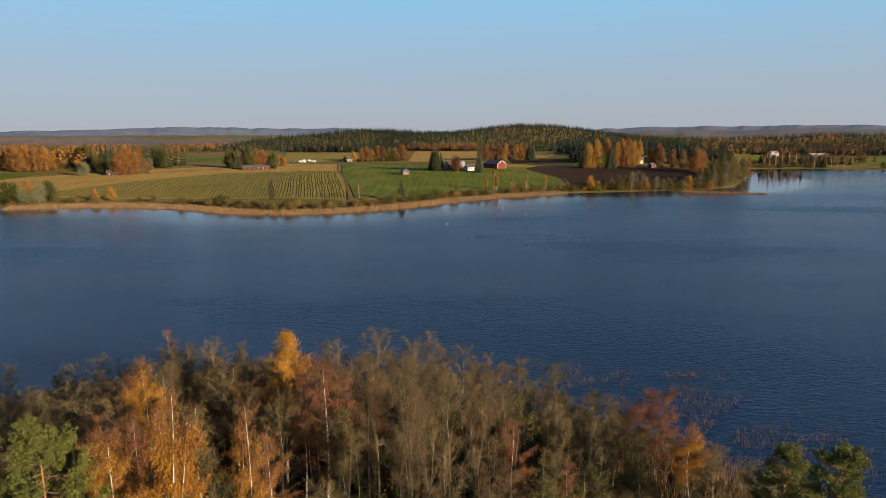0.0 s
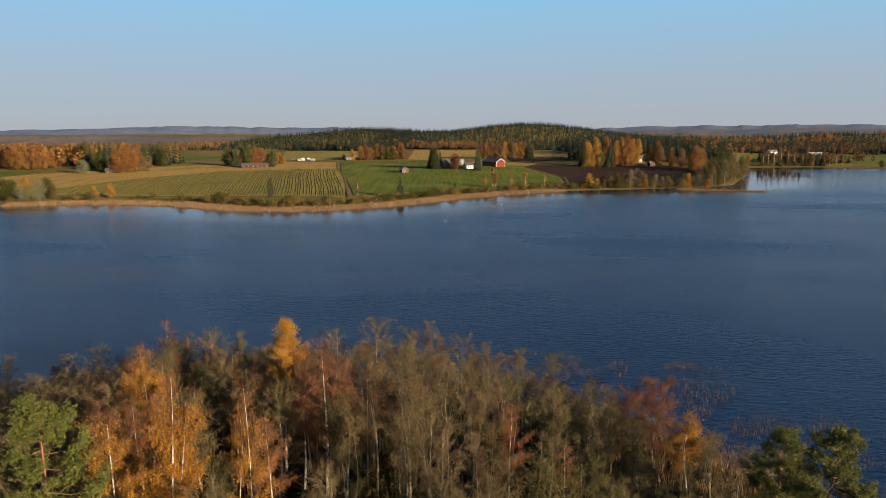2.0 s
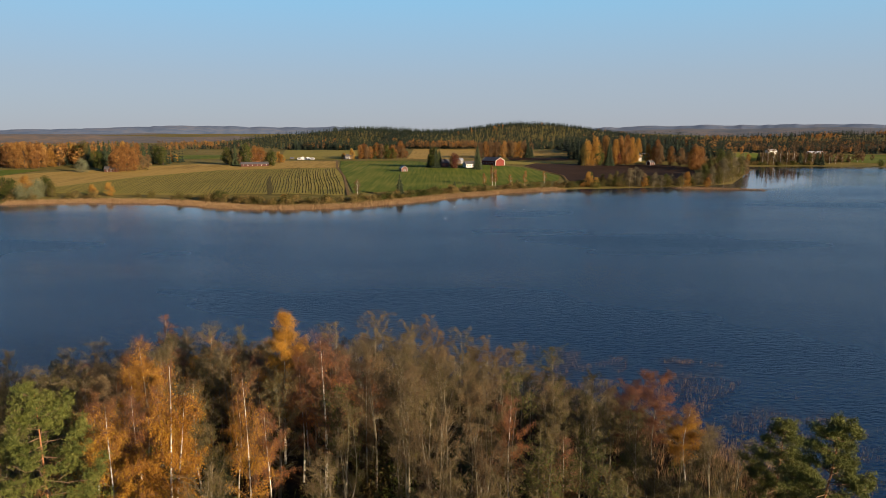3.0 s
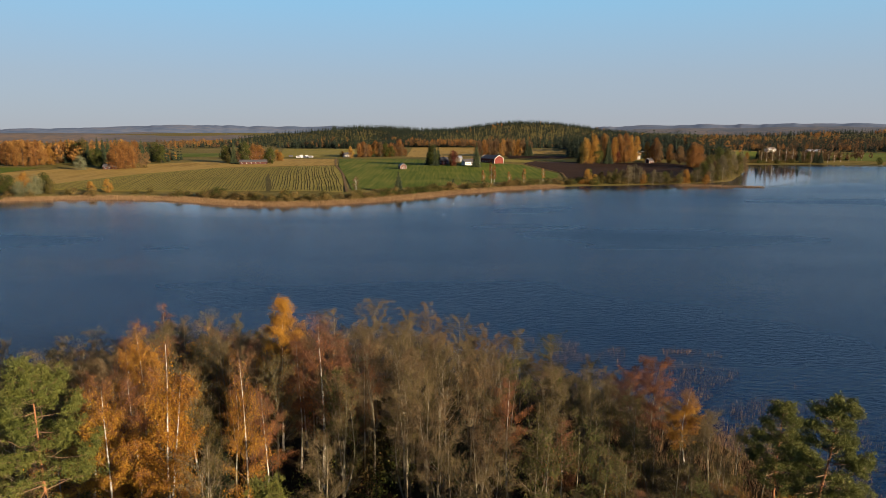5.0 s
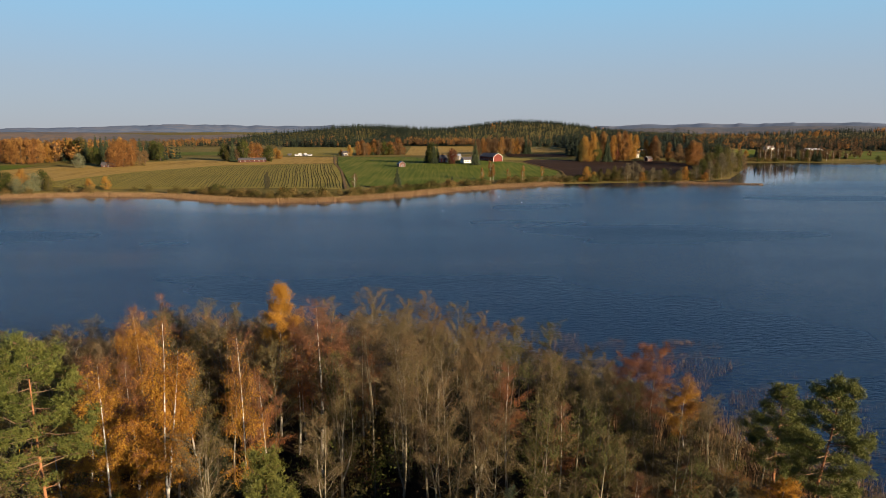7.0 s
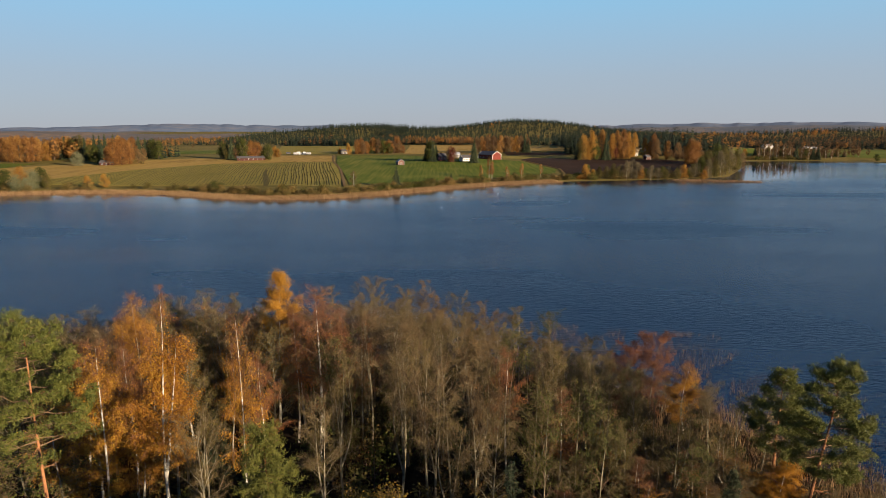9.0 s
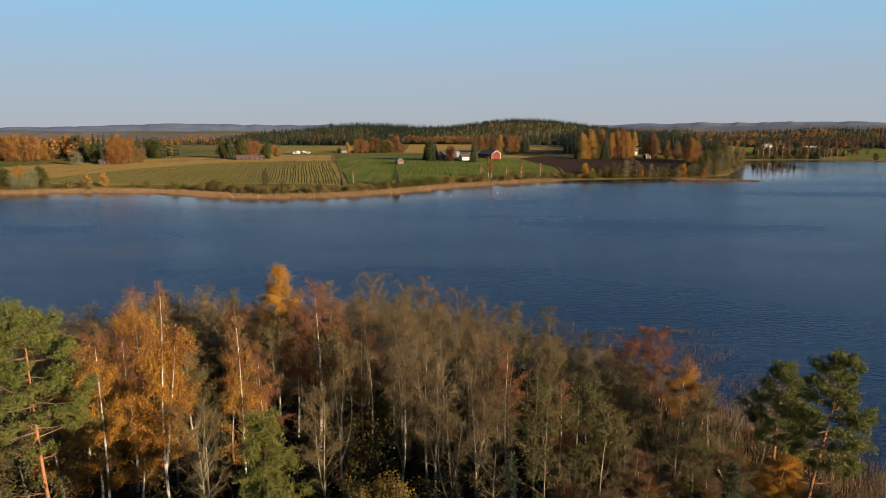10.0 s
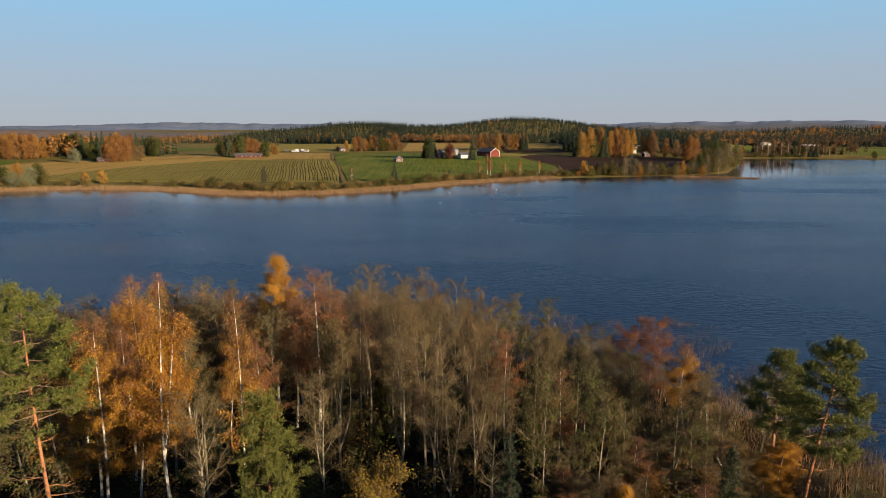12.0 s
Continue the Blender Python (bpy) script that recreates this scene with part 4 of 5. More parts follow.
LEFT_WOOD = [
    ("birch", -400, 600, 18.8), ("birch", -389, 594, 20.6), ("birch", -380, 588, 21.4), ("birch", -376, 588, 22.4), ("birch", -370, 588, 22.9), ("birch", -363, 588, 22.4),
    ("birch", -362, 594, 21.6), ("birch", -360, 600, 20.3), ("gold", -356, 606, 15.4), ("rust", -358, 620, 18.4), ("birch", -358, 626, 19.6), ("spruce", -351, 626, 21.7),
    ("gold", -346, 626, 20.1), ("green", -337, 620, 20.0), ("olive", -330, 614, 22.3), ("spruce", -326, 614, 21.2), ("green", -315, 602, 14.3), ("green", -294, 570, 15.5),
    ("willow", -300, 552, 10.8), ("spruce", -310, 610, 23.2), ("spruce", -308, 616, 23.5), ("round", -274, 560, 20.4), ("birch", -280, 564, 16.3), ("round", -270, 566, 21.6),
    ("birch", -266, 572, 19.9),
]
LEFT_WOOD_EDGE = [
    ("rust", -264, 584, 12.4), ("rust", -267, 602, 12.2), ("spruce", -307, 630, 22.9), ("gold", -306, 636, 21.0), ("birch", -290, 630, 20.8), ("spruce", -287, 638, 21.6),
    ("spruce", -285, 648, 19.2), ("green", -278, 648, 18.1), ("green", -270, 642, 16.3), ("gold", -282, 688, 9.3), ("gold", -284, 708, 7.2), ("spruce", -321, 622, 23.7),
    ("shrubby", -264, 578, 3.5), ("shrubby", -258, 578, 2.5),
]
ROAD_HOUSES = [
    ("spruce", -209, 658, 17.3), ("green", -213, 656, 16.1), ("spruce", -200, 642, 20.0), ("spruce", -196, 650, 21.9), ("green", -189, 642, 20.0), ("round", -196, 696, 15.8),
    ("round", -189, 696, 14.7), ("green", -163, 636, 14.6), ("green", -168, 642, 11.9), ("gold", -169, 688, 11.0), ("gold", -165, 686, 8.7), ("rust", -196, 642, 11.4),
    ("olive", -205, 642, 10.3),
]
SHED_TREES = [
    ("gold", -101, 750, 12.0), ("birch", -93, 762, 16.0), ("rust", -86, 762, 14.8), ("spruce", -77, 776, 15.7), ("spruce", -72, 776, 13.1), ("green", -64, 776, 15.7),
    ("green", -57, 776, 11.8), ("round", -49, 790, 18.7), ("birch", -42, 790, 8.7), ("gold", -113, 762, 7.0), ("rust", -82, 776, 11.8), ("spruce", -62, 790, 12.7),
    ("birch", -76, 776, 18.3),
]
FARM_TREES = [
    ("spruce", -10, 612, 19.7), ("spruce", -5, 604, 19.4), ("spruce", -2, 610, 16.5), ("green", -7, 606, 17.9), ("rust", 10, 598, 11.2), ("rust", 14, 598, 12.2),
    ("maroon", 12, 598, 12.7), ("spruce", 32, 590, 21.5), ("birch", 53, 790, 19.4), ("rust", 59, 790, 20.0), ("rust", 66, 792, 19.3), ("birch", 74, 792, 20.7),
    ("rust", 82, 804, 19.0), ("birch", 90, 804, 18.3), ("rust", 97, 804, 17.7), ("gold", 95, 804, 19.0), ("spruce", 105, 804, 17.7), ("spruce", 109, 804, 14.9),
    ("rust", 45, 776, 18.3),
]
SHORE_TREES = [
    ("spruce", -25, 394, 13.3), ("birchpale", -51, 398, 9.0), ("spruce", 8.4, 428, 6.5), ("slim", 36, 464, 14.5), ("slim", 38, 464, 12.5), ("slim", 30, 460, 9.7), ("slim", 48, 458, 9.4), ("slim", 60, 472, 10.6),
    ("slim", 76, 486, 9.2), ("gold", -86, 360, 4.6), ("gold", -209, 394, 6.8), ("gold", -200, 396, 7.9), ("gold", 106, 472, 10.1), ("gold", 111, 474, 6.5),
    ("gold", 101, 470, 2.8), ("olive", 116, 472, 6.5), ("olive", 122, 476, 8.6), ("olive", 127, 476, 10.2), ("grey", 136, 474, 13.0), ("grey", 141, 478, 13.5),
    ("grey", 144, 476, 11.8), ("gold", 147, 476, 6.9), ("olive", 130, 474, 9.0),
]
POINT_TREES = [
    ("grey", 154, 476, 9.0), ("grey", 160, 478, 8.2), ("olive", 165, 478, 8.2), ("gold", 180, 482, 10.3), ("olive", 174, 478, 8.2), ("grey", 191, 488, 9.6),
    ("gold", 195, 482, 7.0), ("grey", 204, 496, 12.7), ("olive", 210, 498, 13.7), ("grey", 220, 512, 17.5), ("olive", 230, 526, 19.7), ("grey", 241, 544, 20.8),
    ("olive", 255, 564, 17.7), ("grey", 270, 592, 19.1), ("rust", 287, 622, 13.8), ("olive", 259, 596, 20.3), ("green", 261, 620, 21.0), ("olive", 235, 574, 16.6),
]
GROVE = [
    ("spruce", 146, 692, 17.6), ("gold", 151, 686, 24.9), ("gold", 159, 688, 28.5), ("olive", 147, 684, 21.4), ("birch", 173, 700, 30.1), ("spruce", 176, 694, 27.6),
    ("gold", 184, 704, 25.5), ("birch", 193, 714, 29.5), ("birch", 199, 714, 30.7), ("gold", 207, 724, 26.9), ("gold", 222, 752, 25.4), ("maroon", 188, 704, 13.1),
    ("green", 163, 690, 21.6), ("gold", 228, 728, 20.9), ("birch", 234, 722, 26.2), ("rust", 236, 716, 21.8), ("birch", 249, 718, 20.1), ("rust", 258, 712, 18.7),
    ("round", 250, 654, 22.7), ("round", 259, 664, 20.8), ("gold", 248, 654, 18.9),
]
BAY_TREES = [
    ("birchpale", 379, 780, 14.2), ("birchpale", 385, 780, 20.2), ("birchpale", 393, 782, 19.0), ("birchpale", 404, 788, 17.5), ("birchpale", 409, 782, 17.8), ("birchpale", 418, 784, 16.7),
    ("spruce", 425, 784, 16.7), ("birchpale", 432, 784, 13.1), ("birchpale", 438, 780, 14.3), ("spruce", 443, 780, 14.3), ("spruce", 448, 778, 15.1), ("birchpale", 459, 782, 12.3),
    ("birchpale", 469, 786, 11.1), ("birchpale", 479, 790, 10.0), ("birchpale", 491, 794, 8.7), ("birchpale", 504, 800, 7.6), ("birchpale", 510, 800, 8.4), ("green", 502, 754, 7.9),
    ("gold", 374, 806, 8.6),
]
SHORE_BUSHES = [
    ("green", -254, 380, 9.2), ("green", -248, 378, 8.8), ("willow", -238, 372, 6.8), ("gold", -244, 386, 9.4), ("willow", -237, 386, 7.7), ("green", -236, 392, 8.8),
    ("olive", -230, 388, 6.7), ("willow", -236, 378, 5.5), ("green", -126, 372, 5.8), ("green", -123, 372, 4.8), ("olive", -130, 376, 3.9), ("green", -47, 376, 3.2),
    ("green", -31, 386, 3.3), ("green", -14, 400, 4.1), ("green", -10, 400, 4.1), ("green", -18, 396, 3.1), ("olive", -38, 382, 3.6),
]
for group in (LEFT_WOOD, LEFT_WOOD_EDGE, ROAD_HOUSES, SHED_TREES, FARM_TREES, SHORE_TREES, POINT_TREES, GROVE, BAY_TREES, SHORE_BUSHES):
    for kind, x, y, h in group:
        far_plant(kind, x, y, h * (1.3 if group is SHORE_BUSHES and x < -220 else 1.0), 1.2 if kind in ("birch", "gold", "rust", "green", "round", "spruce", "grey") else 1.0)

# denser rows: behind the barn, and along the bay
for k in range(16):
    far_plant(rnd.choice(("rust", "rust", "birch")), 44 + 64 * k / 15 + rnd.uniform(-2, 2), 782 + 20 * k / 15 + rnd.uniform(4, 16), rnd.uniform(15, 19.5))
for k in range(15):
    far_plant(rnd.choice(("birch", "rust", "green", "round", "spruce", "gold")), -92 + 46 * k / 14 + rnd.uniform(-2, 2), 766 + 20 * k / 14 + rnd.uniform(-3, 14), rnd.uniform(11, 17), 1.3)
for k in range(30):
    far_plant(rnd.choice(("birchpale", "rust", "grey", "olive", "spruce", "green")), 376 + 118 * k / 29 + rnd.uniform(-2, 2), 788 + 12 * k / 29 + rnd.uniform(-3, 12), rnd.uniform(10, 19) * (1 - 0.5 * k / 29))
for k in range(16):
    far_plant(rnd.choice(("olive", "grey", "grey", "green")), 205 + 75 * k / 15 + rnd.uniform(-5, 4), 505 + 100 * k / 15 + rnd.uniform(0, 20), rnd.uniform(10, 17))

for k in range(24):
    far_plant(rnd.choice(("olive", "grey", "grey", "green", "rust")), 108 + 94 * k / 23 + rnd.uniform(-3, 3), 472 + 18 * k / 23 + rnd.uniform(0, 10), rnd.uniform(5, 10))

# bushes along the far shore
line = np.array(FAR_SHORE, float)
for a, b in zip(line[2:20], line[3:21]):
    d = b - a
    side = np.array([-d[1], d[0]]) / np.hypot(*d)
    for k in range(int(np.hypot(*d) / 2.3)):
        x, y = a + d * rnd.random() + side * rnd.uniform(9, 20)
        sparse = 0.3 if x < -135 else 1.0
        if rnd.random() < sparse:
            far_plant(rnd.choice(("shrubby", "shrubby", "shrub_olive", "shrub_green") if x > -60 else ("shrubby", "shrub_olive")), x, y, rnd.uniform(1.8, 4.4), 1.35)

# ---------- far woods ----------
def forest(name, spots_h, tiers, per, radius, mat, label, seed, leafy=False):
    """Far woodland, joined into one mesh."""
    rng = np.random.default_rng(seed)
    shapes = []
    for k in range(6):
        if leafy:
            c = rng.normal(size=(40, 3))
            c = c / np.linalg.norm(c, axis=1)[:, None] * rng.uniform(0.5, 1, (40, 1)) * [0.19, 0.19, 0.38] + [0, 0, 0.58]
            v, f = leaf_cards(c, 0.075, rng, c - [0, 0, 0.5])
        else:
            v, f = spruce_cards(rng, 1.0, radius * rng.uniform(0.75, 1.15), tiers, per, 0.5 if k % 3 else 0.2)
            f = np.array(f)
        shapes.append((v, np.array(f)))
    vs, fs, start = [], [], 0
    for i, (x, y, z, h) in enumerate(spots_h):
        v, f = shapes[i % 6]
        a, k = rng.uniform(0, 6.28), h * rng.uniform(0.85, 1.2)
        c, s = math.cos(a) * k, math.sin(a) * k
        vs.append(np.stack([v[:, 0] * c - v[:, 1] * s, v[:, 0] * s + v[:, 1] * c, v[:, 2] * h], 1) + [x, y, z - 0.3])
        fs.append(f + start)
        start += len(v)
    tagged(new(name, mesh(name, np.concatenate(vs), np.concatenate(fs), M[mat])), label, "forest", kind="stuff")


def scatter_wood(boxes, seed, grouped=False):
    """Tree places inside boxes of x from, x to, y from, y to, with a height and a spacing."""
    rng = np.random.default_rng(seed)
    out = []
    for x0, x1, y0, y1, h, spacing in boxes:
        n = int((x1 - x0) * (y1 - y0) / spacing ** 2)
        x, y = rng.uniform(x0, x1, n), rng.uniform(y0, y1, n)
        keep = lake_distance(x, y) > 8
        if grouped and spacing > 15:
            keep &= np.array([noise.noise(Vector((a * 0.012, b * 0.008, seed))) > 0.08 for a, b in zip(x, y)])
        x, y = x[keep], y[keep]
        out += list(zip(x, y, land_height(x, y), h * rng.uniform(0.7, 1.12, len(x))))
    return out


CONIFER = [(-420, -250, 1080, 1500, 11, 10), (-250, -120, 1060, 1110, 17, 5.5), (-250, -120, 1110, 1180, 15, 8), (-250, -60, 1180, 1560, 12.5, 8.5), (-120, 20, 1130, 1180, 16, 6.5), (-120, 20, 1180, 1500, 12.5, 8.5),
           (-200, 20, 1500, 1950, 12.5, 11), (20, 520, 1150, 1200, 15, 6.5), (20, 560, 1200, 1950, 12.5, 10), (150, 345, 770, 800, 23, 5.5), (160, 360, 800, 960, 23, 8), (390, 860, 965, 1260, 16, 8.5),
           (520, 1300, 1260, 1700, 14, 15), (-330, -270, 640, 700, 17, 8), (330, 420, 880, 1000, 17, 10), (-700, -420, 900, 1150, 11, 17)]
forest("conifer_forest", scatter_wood(CONIFER, 301), 6, 5, 0.20, "far_spruce", "dark spruce forest covering the far hills", 302)
ORANGE = [(-430, -330, 606, 690, 20, 8), (-330, -60, 1050, 1300, 13, 26), (-60, 60, 1120, 1180, 15, 9), (20, 520, 1150, 1800, 12, 37), (390, 860, 960, 1260, 14, 21), (560, 1300, 1260, 1450, 14, 17), (-900, -380, 850, 1300, 11, 17), (320, 380, 830, 1000, 16, 14)]
forest("birch_woods", scatter_wood(ORANGE, 303, True), 0, 0, 0, "far_orange", "orange birch woods among the spruces", 304, True)
BROWN = [(-330, 0, 1040, 1120, 12, 28), (-60, 120, 1080, 1180, 14, 12), (250, 330, 540, 760, 11, 8), (390, 520, 790, 830, 14, 8), (20, 520, 1150, 1400, 12, 50), (390, 860, 960, 1250, 13, 13), (-1000, -330, 800, 1350, 10, 16)]
forest("mixed_woods", scatter_wood(BROWN, 305, True), 0, 0, 0, "far_brown", "brown thinning birch woods on the slopes", 306, True)
remove(*far.values())

# ---------- reeds ----------
def reeds(name, pts, height, width, mat, label, seed, lean=0.15):
    rng = np.random.default_rng(seed)
    n = len(pts)
    z = np.maximum(land_height(pts[:, 0], pts[:, 1]), -0.3)
    a = np.column_stack([pts, z])
    b = a + np.column_stack([rng.normal(size=(n, 2)) * lean * height, height * rng.uniform(0.6, 1.15, n)])
    v, f = twig_strips(a, b, width, rng)
    return tagged(new(name, mesh(name, v, f, M[mat])), label, "reeds", kind="stuff")


rng = np.random.default_rng(401)
pts = []
for a, b in zip(line[2:11], line[3:12]):
    d = b - a
    n = int(np.hypot(*d) * 150)
    side = np.array([d[1], -d[0]]) / np.hypot(*d)
    pts.append(a + d * rng.uniform(0, 1, (n, 1)) + side * rng.uniform(-9, 5, (n, 1)))
u = rng.uniform(0, 1, (5000, 1))
pts.append(np.array([172, 470]) * (1 - u) + np.array([221, 449]) * u + rng.normal(size=(5000, 2)) * [4, 3] * (1 - 0.7 * u))
reeds("reed_belt", np.concatenate(pts), 1.6, 0.055, "reed", "tan dry reeds along the far shore", 402)

# sparse reeds in the shallows and dry grass on the near bank
near_line = np.array(NEAR_SHORE[2:14], float)
pts = []
for a, b in zip(near_line[:-1], near_line[1:]):
    d = b - a
    n = int(np.hypot(*d) * 330)
    side = np.array([d[1], -d[0]]) / np.hypot(*d)
    q = a + d * rng.uniform(0, 1, (n, 1)) + side * (28 * rng.uniform(0, 1, (n, 1)) ** 1.6 - 3)
    thick = np.array([noise.noise(Vector((p[0] * 0.16, p[1] * 0.16, 3.0))) + 0.5 * noise.noise(Vector((p[0] * 0.5, p[1] * 0.5, 7.0))) for p in q])
    pts.append(q[(thick > -0.08) & (q[:, 0] > 8)])
isle = np.array([42.3, 109.3]) + rng.normal(size=(260, 2)) * [2.0, 0.7]
reeds("shallow_reeds", np.concatenate(pts + [isle, np.array([47, 107]) + rng.normal(size=(60, 2)) * [1.2, 0.6]]), 1.35, 0.015, "reed_dark", "sparse brown reeds standing in dark shallows", 403, 0.12)
bank = np.stack([rng.uniform(20, 75, 30000), rng.uniform(25, 80, 30000)], 1)
s = lake_distance(bank[:, 0], bank[:, 1])
reeds("bank_grass", bank[(s > -2) & (s < 13)], 1.6, 0.03, "reed", "tall dry tan grass on the bank", 404, 0.2)


# ---------- buildings ----------
def box(v, f, x0, x1, y0, y1, z0, z1):
    i = len(v)
    v += [(x0, y0, z0), (x1, y0, z0), (x1, y1, z0), (x0, y1, z0), (x0, y0, z1), (x1, y0, z1), (x1, y1, z1), (x0, y1, z1)]
    f += [tuple(i + k for k in q) for q in ((3, 2, 1, 0), (4, 5, 6, 7), (0, 1, 5, 4), (1, 2, 6, 5), (2, 3, 7, 6), (3, 0, 4, 7))]


def house(name, x, y, rz, long, deep, wall_h, roof_h, wall, roof, label, category="house", windows=(), doors=(), trim="white_paint", chimney=True, group=""):
    """A gabled building: ridge along its own x; windows and doors as (side, place, low, wide, high)."""
    root = tagged(new(name), label, category, group)
    root.matrix_basis = pose(x, y, float(land_height(x, y)) - 0.15, 0, 0, rz)
    L, D = long / 2, deep / 2
    v = [(-L, -D, 0), (L, -D, 0), (L, D, 0), (-L, D, 0), (-L, -D, wall_h), (L, -D, wall_h), (L, D, wall_h), (-L, D, wall_h), (-L, 0, wall_h + roof_h), (L, 0, wall_h + roof_h)]
    part("wall", mesh("wall", v, [(0, 1, 5, 4), (2, 3, 7, 6), (1, 2, 6, 9, 5), (3, 0, 4, 8, 7), (4, 5, 9, 8), (6, 7, 8, 9)], M[wall]), root)
    o, t = 0.45, 0.18
    slope = roof_h / D
    rv, rf = [], []
    for sgn in (-1, 1):
        i = len(rv)
        e = (D + o) * sgn
        ze, zr = wall_h - o * slope + 0.05, wall_h + roof_h + 0.05
        rv += [(-L - o, e, ze), (L + o, e, ze), (L + o, 0, zr), (-L - o, 0, zr), (-L - o, e, ze + t), (L + o, e, ze + t), (L + o, 0, zr + t), (-L - o, 0, zr + t)]
        rf += [tuple(i + k for k in q) for q in ((0, 1, 2, 3), (4, 7, 6, 5), (0, 4, 5, 1), (1, 5, 6, 2), (3, 2, 6, 7), (0, 3, 7, 4))]
    roof_ob = part("roof", mesh("roof", rv, rf, M[roof]), root)
    if chimney:
        cv, cf = [], []
        box(cv, cf, -0.4 + L * 0.2, 0.4 + L * 0.2, -0.35, 0.35, wall_h + roof_h * 0.7, wall_h + roof_h + 0.9)
        part("chimney", mesh("chimney", cv, cf, M["tile_roof"]), roof_ob)
    if trim:
        for sx in (-1, 1):
            for sy in (-1, 1):
                cv, cf = [], []
                box(cv, cf, sx * L - 0.14, sx * L + 0.14, sy * D - 0.14, sy * D + 0.14, 0, wall_h - 0.1)
                part("corner_board", mesh("corner_board", cv, cf, M[trim]), root)
            for sy in (-1, 1):
                xx = sx * (L + o)
                e, ze, zr = sy * (D + o), wall_h - o * slope - 0.12, wall_h + roof_h - 0.12
                bv = [(xx, e, ze), (xx, 0, zr), (xx, 0, zr + 0.4), (xx, e, ze + 0.4)]
                bv += [(p[0] + 0.06 * sx, p[1], p[2]) for p in bv]
                part("barge_board", mesh("barge_board", bv, [(0, 1, 2, 3), (7, 6, 5, 4), (0, 4, 5, 1), (1, 5, 6, 2), (2, 6, 7, 3), (3, 7, 4, 0)], M[trim]), root)
    for openings, kind in ((windows, "window"), (doors, "door")):
        for side, at, low, wide, high in openings:
            fv, ff, gv, gf = [], [], [], []
            w = wide / 2
            if side in "fb":
                yy = -D if side == "f" else D
                box(fv, ff, at - w - 0.08, at + w + 0.08, yy - 0.06, yy + 0.06, low - 0.12, low + high + 0.12)
                box(gv, gf, at - w, at + w, yy - 0.09, yy + 0.09, low, low + high)
            else:
                xx = -L if side == "l" else L
                box(fv, ff, xx - 0.06, xx + 0.06, at - w - 0.12, at + w + 0.12, low - 0.12, low + high + 0.12)
                box(gv, gf, xx - 0.09, xx + 0.09, at - w, at + w, low, low + high)
            fr = part(kind, mesh(kind, fv, ff, M["white_paint"]), root)
            part("pane" if kind == "window" else "leaf", mesh("pane", gv, gf, M["window"] if kind == "window" else M["red_wood" if wall == "red_wood" else "dark_roof"]), fr)
    return root


house("field_barn", -33, 574.5, -70, 6.5, 5.2, 3.1, 1.9, "weathered_red", "grey_roof", "small weathered brown-red field barn with grey roof", "barn", doors=[("r", 0, 0.2, 1.6, 2.0)], trim="grey_roof", chimney=False)
house("cow_barn", 49.4, 633.3, -53.1, 20, 11, 4.6, 3.0, "red_wood", "dark_roof", "large red barn with white-trimmed gable", "barn", windows=[("f", p, 1.4, 1.0, 1.0) for p in (-7, -3.5, 0, 3.5, 7)], doors=[("f", 5.2, 0.1, 3.0, 3.2)], chimney=False)
house("farmhouse", 27.7, 608.2, 20.5, 14, 8, 3.2, 2.3, "white_paint", "dark_roof", "long low white farmhouse with dark roof", windows=[("f", p, 1.0, 1.3, 1.3) for p in (-5.4, -3.0, -0.6, 2.6, 5.2)], doors=[("f", 1.0, 0.1, 1.0, 2.1)])
house("machine_hall", 16.5, 645, 12, 8, 7, 3.6, 2.0, "grey_roof", "metal_roof", "grey hall with pale metal roof", "hall", doors=[("f", 0, 0.1, 4, 3.4)], trim=None, chimney=False)
house("old_farmhouse", 2, 613, 25, 9, 7, 4.2, 2.6, "red_wood", "dark_roof", "dark red two-storey farmhouse behind spruces", windows=[("f", p, z, 1.0, 1.3) for p in (-3, 0, 3) for z in (0.9, 2.8)])
house("row_house", -178.5, 632, 17, 25, 7, 2.6, 1.7, "dark_red_wood", "dark_roof", "long low dark red house with small white windows", trim=None, windows=[("f", p, 1.2, 0.5, 0.7) for p in (-10.5, -6.3, -2.1, 2.1, 6.3, 10.5)])
house("village_house", -200, 716, 25, 12, 8, 5.0, 3.0, "red_wood", "tile_roof", "red house half hidden by trees", windows=[("f", p, z, 1.1, 1.3) for p in (-4, 0, 4) for z in (0.9, 3.2)])
house("cottage", -280, 561, 10, 10, 6, 2.6, 1.9, "dark_red_wood", "dark_roof", "small dark red cottage under orange trees", trim=None, windows=[("f", p, 0.9, 1.1, 1.1) for p in (-3, 3)], doors=[("f", 0, 0.1, 1, 2)])
house("shed", -108, 764, 20, 9, 6, 3.4, 2.0, "grey_roof", "dark_roof", "weathered grey shed beside a golden birch", "shed", doors=[("f", 0, 0.1, 2.4, 2.4)], trim=None, chimney=False)
house("grove_house", 239, 788, 8, 13, 8, 4.0, 2.6, "grey_roof", "metal_roof", "pale-roofed house among golden trees", windows=[("f", p, 1.0, 1.2, 1.3) for p in (-4, 0, 4)])
house("red_cabin", 226.5, 716, 30, 6, 5, 3.4, 2.0, "dark_red_wood", "dark_roof", "small dark red cabin at the edge of a grove", windows=[("f", 0, 1.0, 1.1, 1.2)])
house("milk_house", 229, 764, 0, 3, 3, 4.0, 0.9, "white_paint", "grey_roof", "narrow white hut in the grove", "hut", doors=[("f", 0, 0.1, 1, 2)], trim=None, chimney=False)
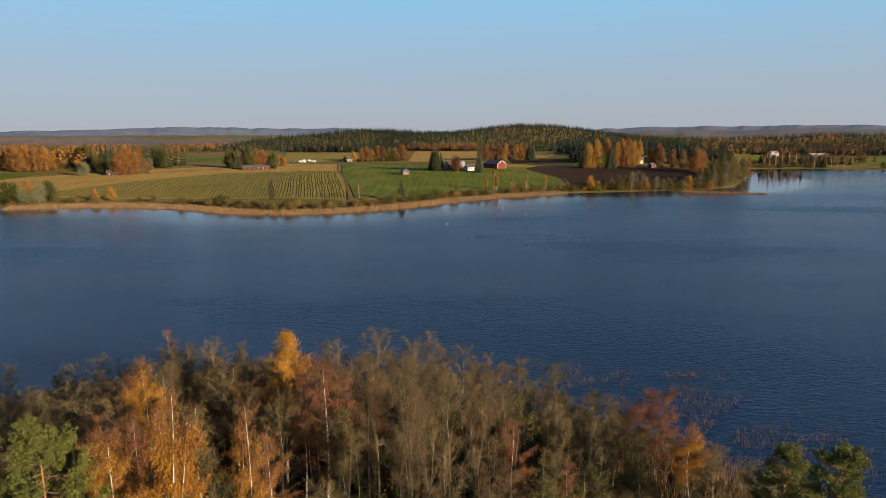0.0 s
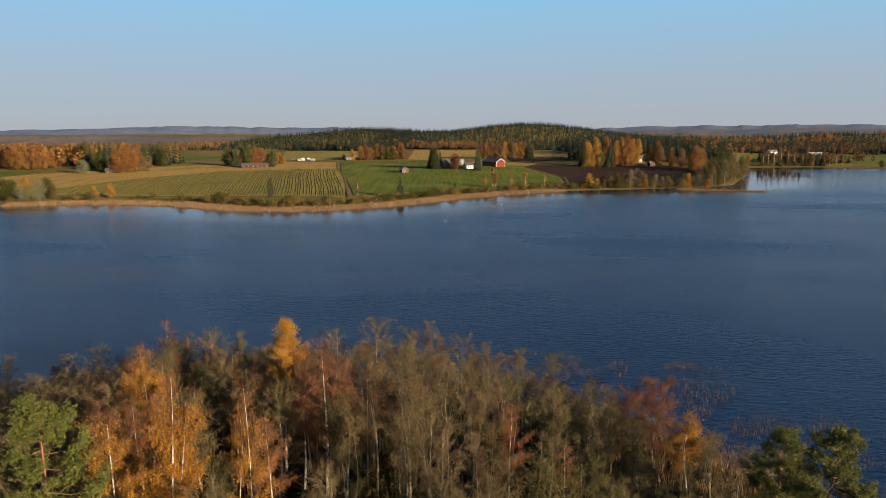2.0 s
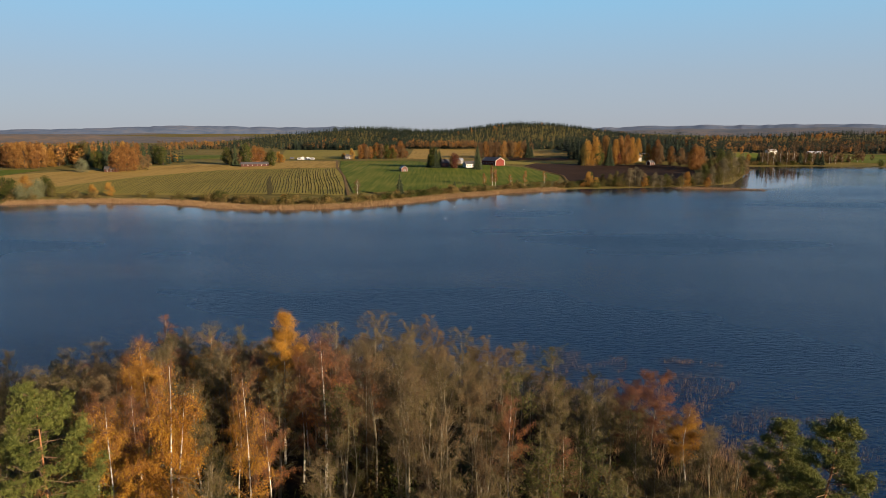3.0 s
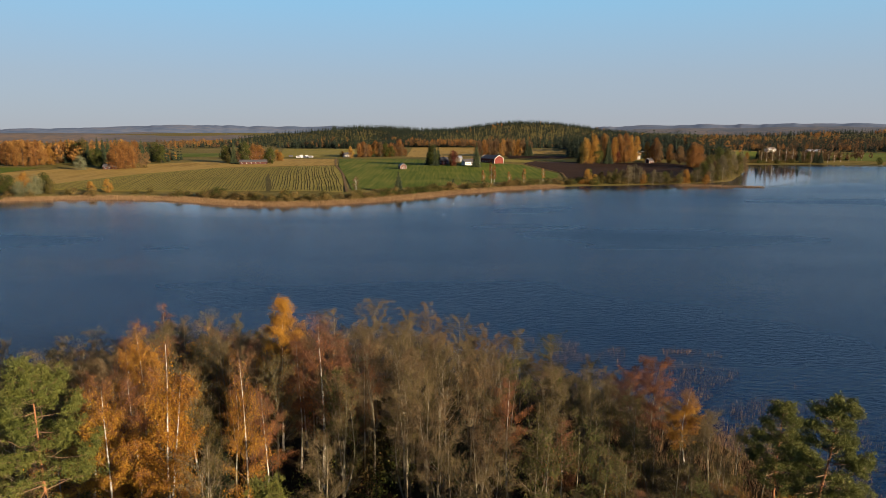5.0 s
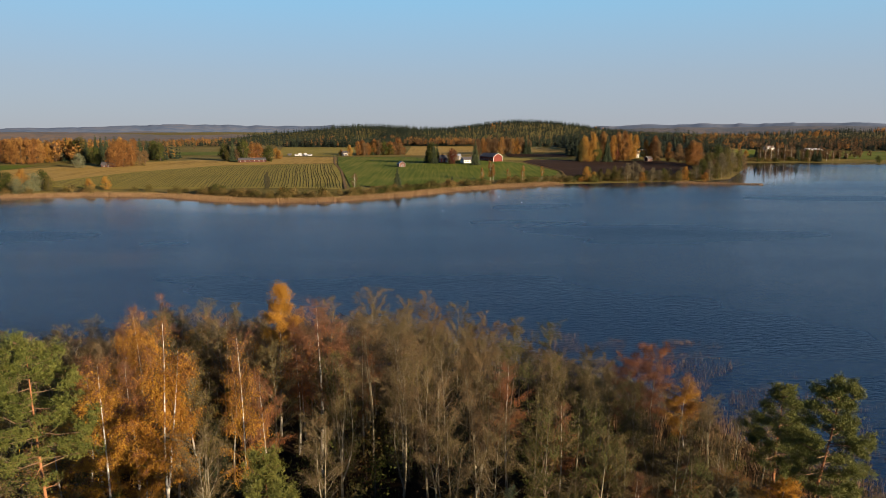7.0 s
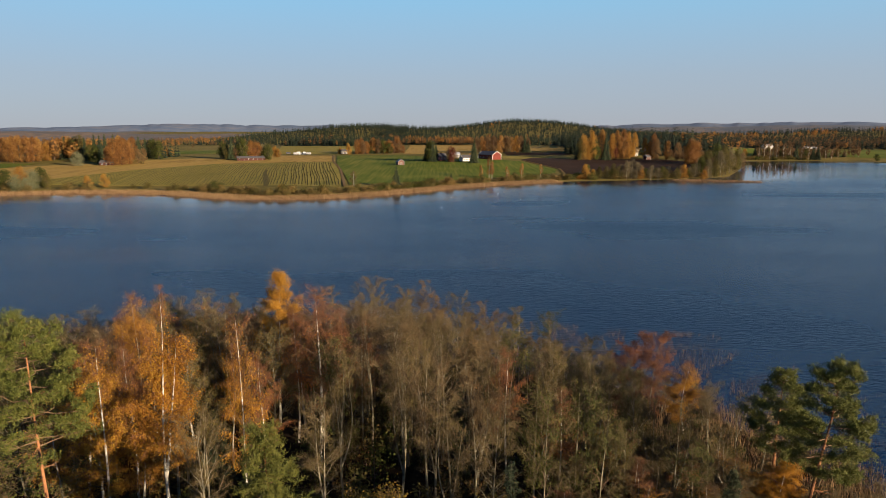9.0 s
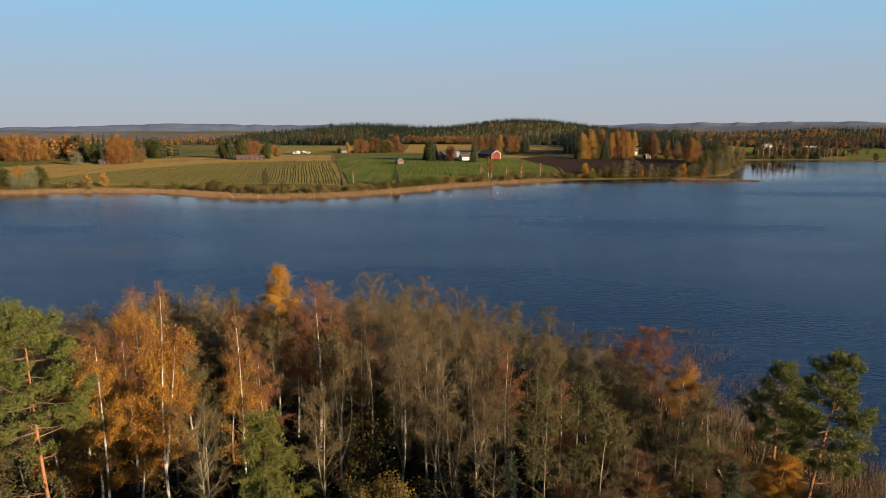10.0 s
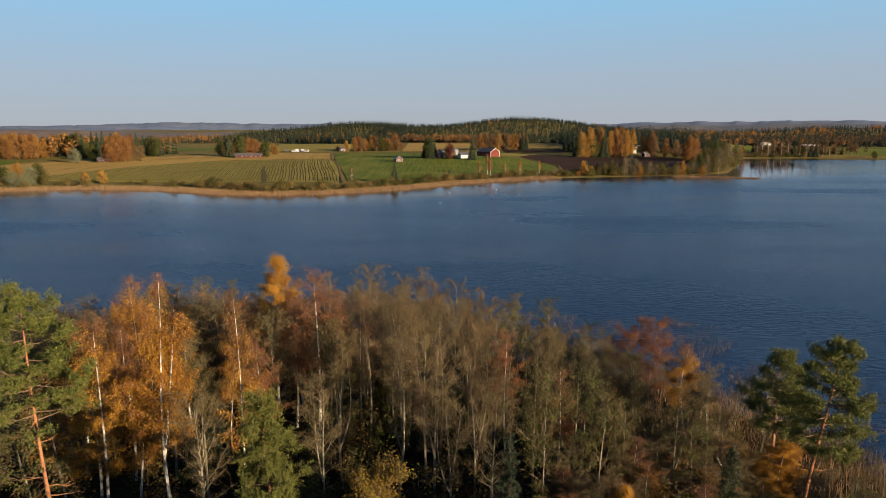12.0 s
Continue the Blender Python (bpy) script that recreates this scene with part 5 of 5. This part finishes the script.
house("bay_house", 470, 944, 10, 12, 8, 3.6, 2.4, "white_paint", "grey_roof", "white house beyond the bay's field", windows=[("f", p, 1.0, 1.2, 1.3) for p in (-4, 0, 4)])
house("long_hall", 538, 952, 5, 24, 8, 2.6, 1.6, "grey_roof", "metal_roof", "long low pale hall beyond the bay", "hall", doors=[("f", 0, 0.1, 4, 2.2)], trim=None, chimney=False)
house("far_barn", 228, 1212, 0, 11, 7, 2.8, 2.0, "grey_roof", "metal_roof", "small pale-roofed barn at the forest's edge", "barn", trim=None, chimney=False, doors=[("f", 0, 0.1, 3, 2.4)])
for x, s in ((-158.0, 0.72), (-152.0, 0.68)):
    house("canvas_hall", x, 752, 60, 6 * s, 5.2 * s, 1.2, 2.6 * s, "wrap", "wrap", "small white canvas-covered hall at the field's edge", "tent", trim=None, chimney=False, doors=[("r", 0, 0.1, 1.4, 1.6)], group="white halls")

for x, y, rz in ((-905, 1710, 10), (-880, 1730, 20), (-745, 1720, 5)):
    house("village_house", x, y, rz, 8, 6, 3.0, 2.4, "white_paint", "grey_roof", "pale house in the distant village", windows=[("f", p, 1.0, 1.1, 1.1) for p in (-2.5, 0, 2.5)], group="distant houses")


def caravan(x, y, rz, wall, label):
    root = tagged(new("caravan"), label, "caravan", "parked trailers")
    root.matrix_basis = pose(x, y, float(land_height(x, y)), 0, 0, rz)
    bm = bmesh.new()
    bmesh.ops.create_cube(bm, size=1, matrix=Matrix.LocRotScale((0, 0, 1.45), None, (5, 2.2, 2.0)))
    bmesh.ops.bevel(bm, geom=bm.edges[:], offset=0.25, segments=2, affect="EDGES")
    me = bpy.data.meshes.new("body")
    bm.to_mesh(me)
    bm.free()
    me.materials.append(M[wall])
    body = part("body", me, root)
    gv, gf = [], []
    box(gv, gf, -1.6, 1.6, -1.13, -1.05, 1.5, 2.1)
    part("window", mesh("window", gv, gf, M["window"]), body)
    for sy in (-1, 1):
        t = Tubes()
        t.add([(0, sy * 0.95, 0.33), (0, sy * 1.15, 0.33)], [0.33, 0.33], 12)
        part("wheel", mesh("wheel", t.v, t.f, M["dark_roof"]), root)


caravan(-160, 746, 15, "wrap", "white parked caravan with dark window band")
caravan(-146, 748, 5, "wrap", "white parked caravan with dark window band")
caravan(-171, 758, 10, "dark_roof", "dark parked trailer beside white halls")

# small white floats on the water, stand-ins for what are likely swans
for x, y in ((1.8, 301.5), (7, 350), (33.7, 368), (42.7, 337.5)):
    bm = bmesh.new()
    bmesh.ops.create_uvsphere(bm, u_segments=10, v_segments=7, radius=0.24)
    for q in bm.verts:
        q.co.z *= 0.8
    me = bpy.data.meshes.new("buoy")
    bm.to_mesh(me)
    bm.free()
    me.materials.append(M["wrap"])
    ob = tagged(new("buoy", me), "small white float standing in for a swan", "buoy", "white floats")
    ob.location = (x, y, 0.12)
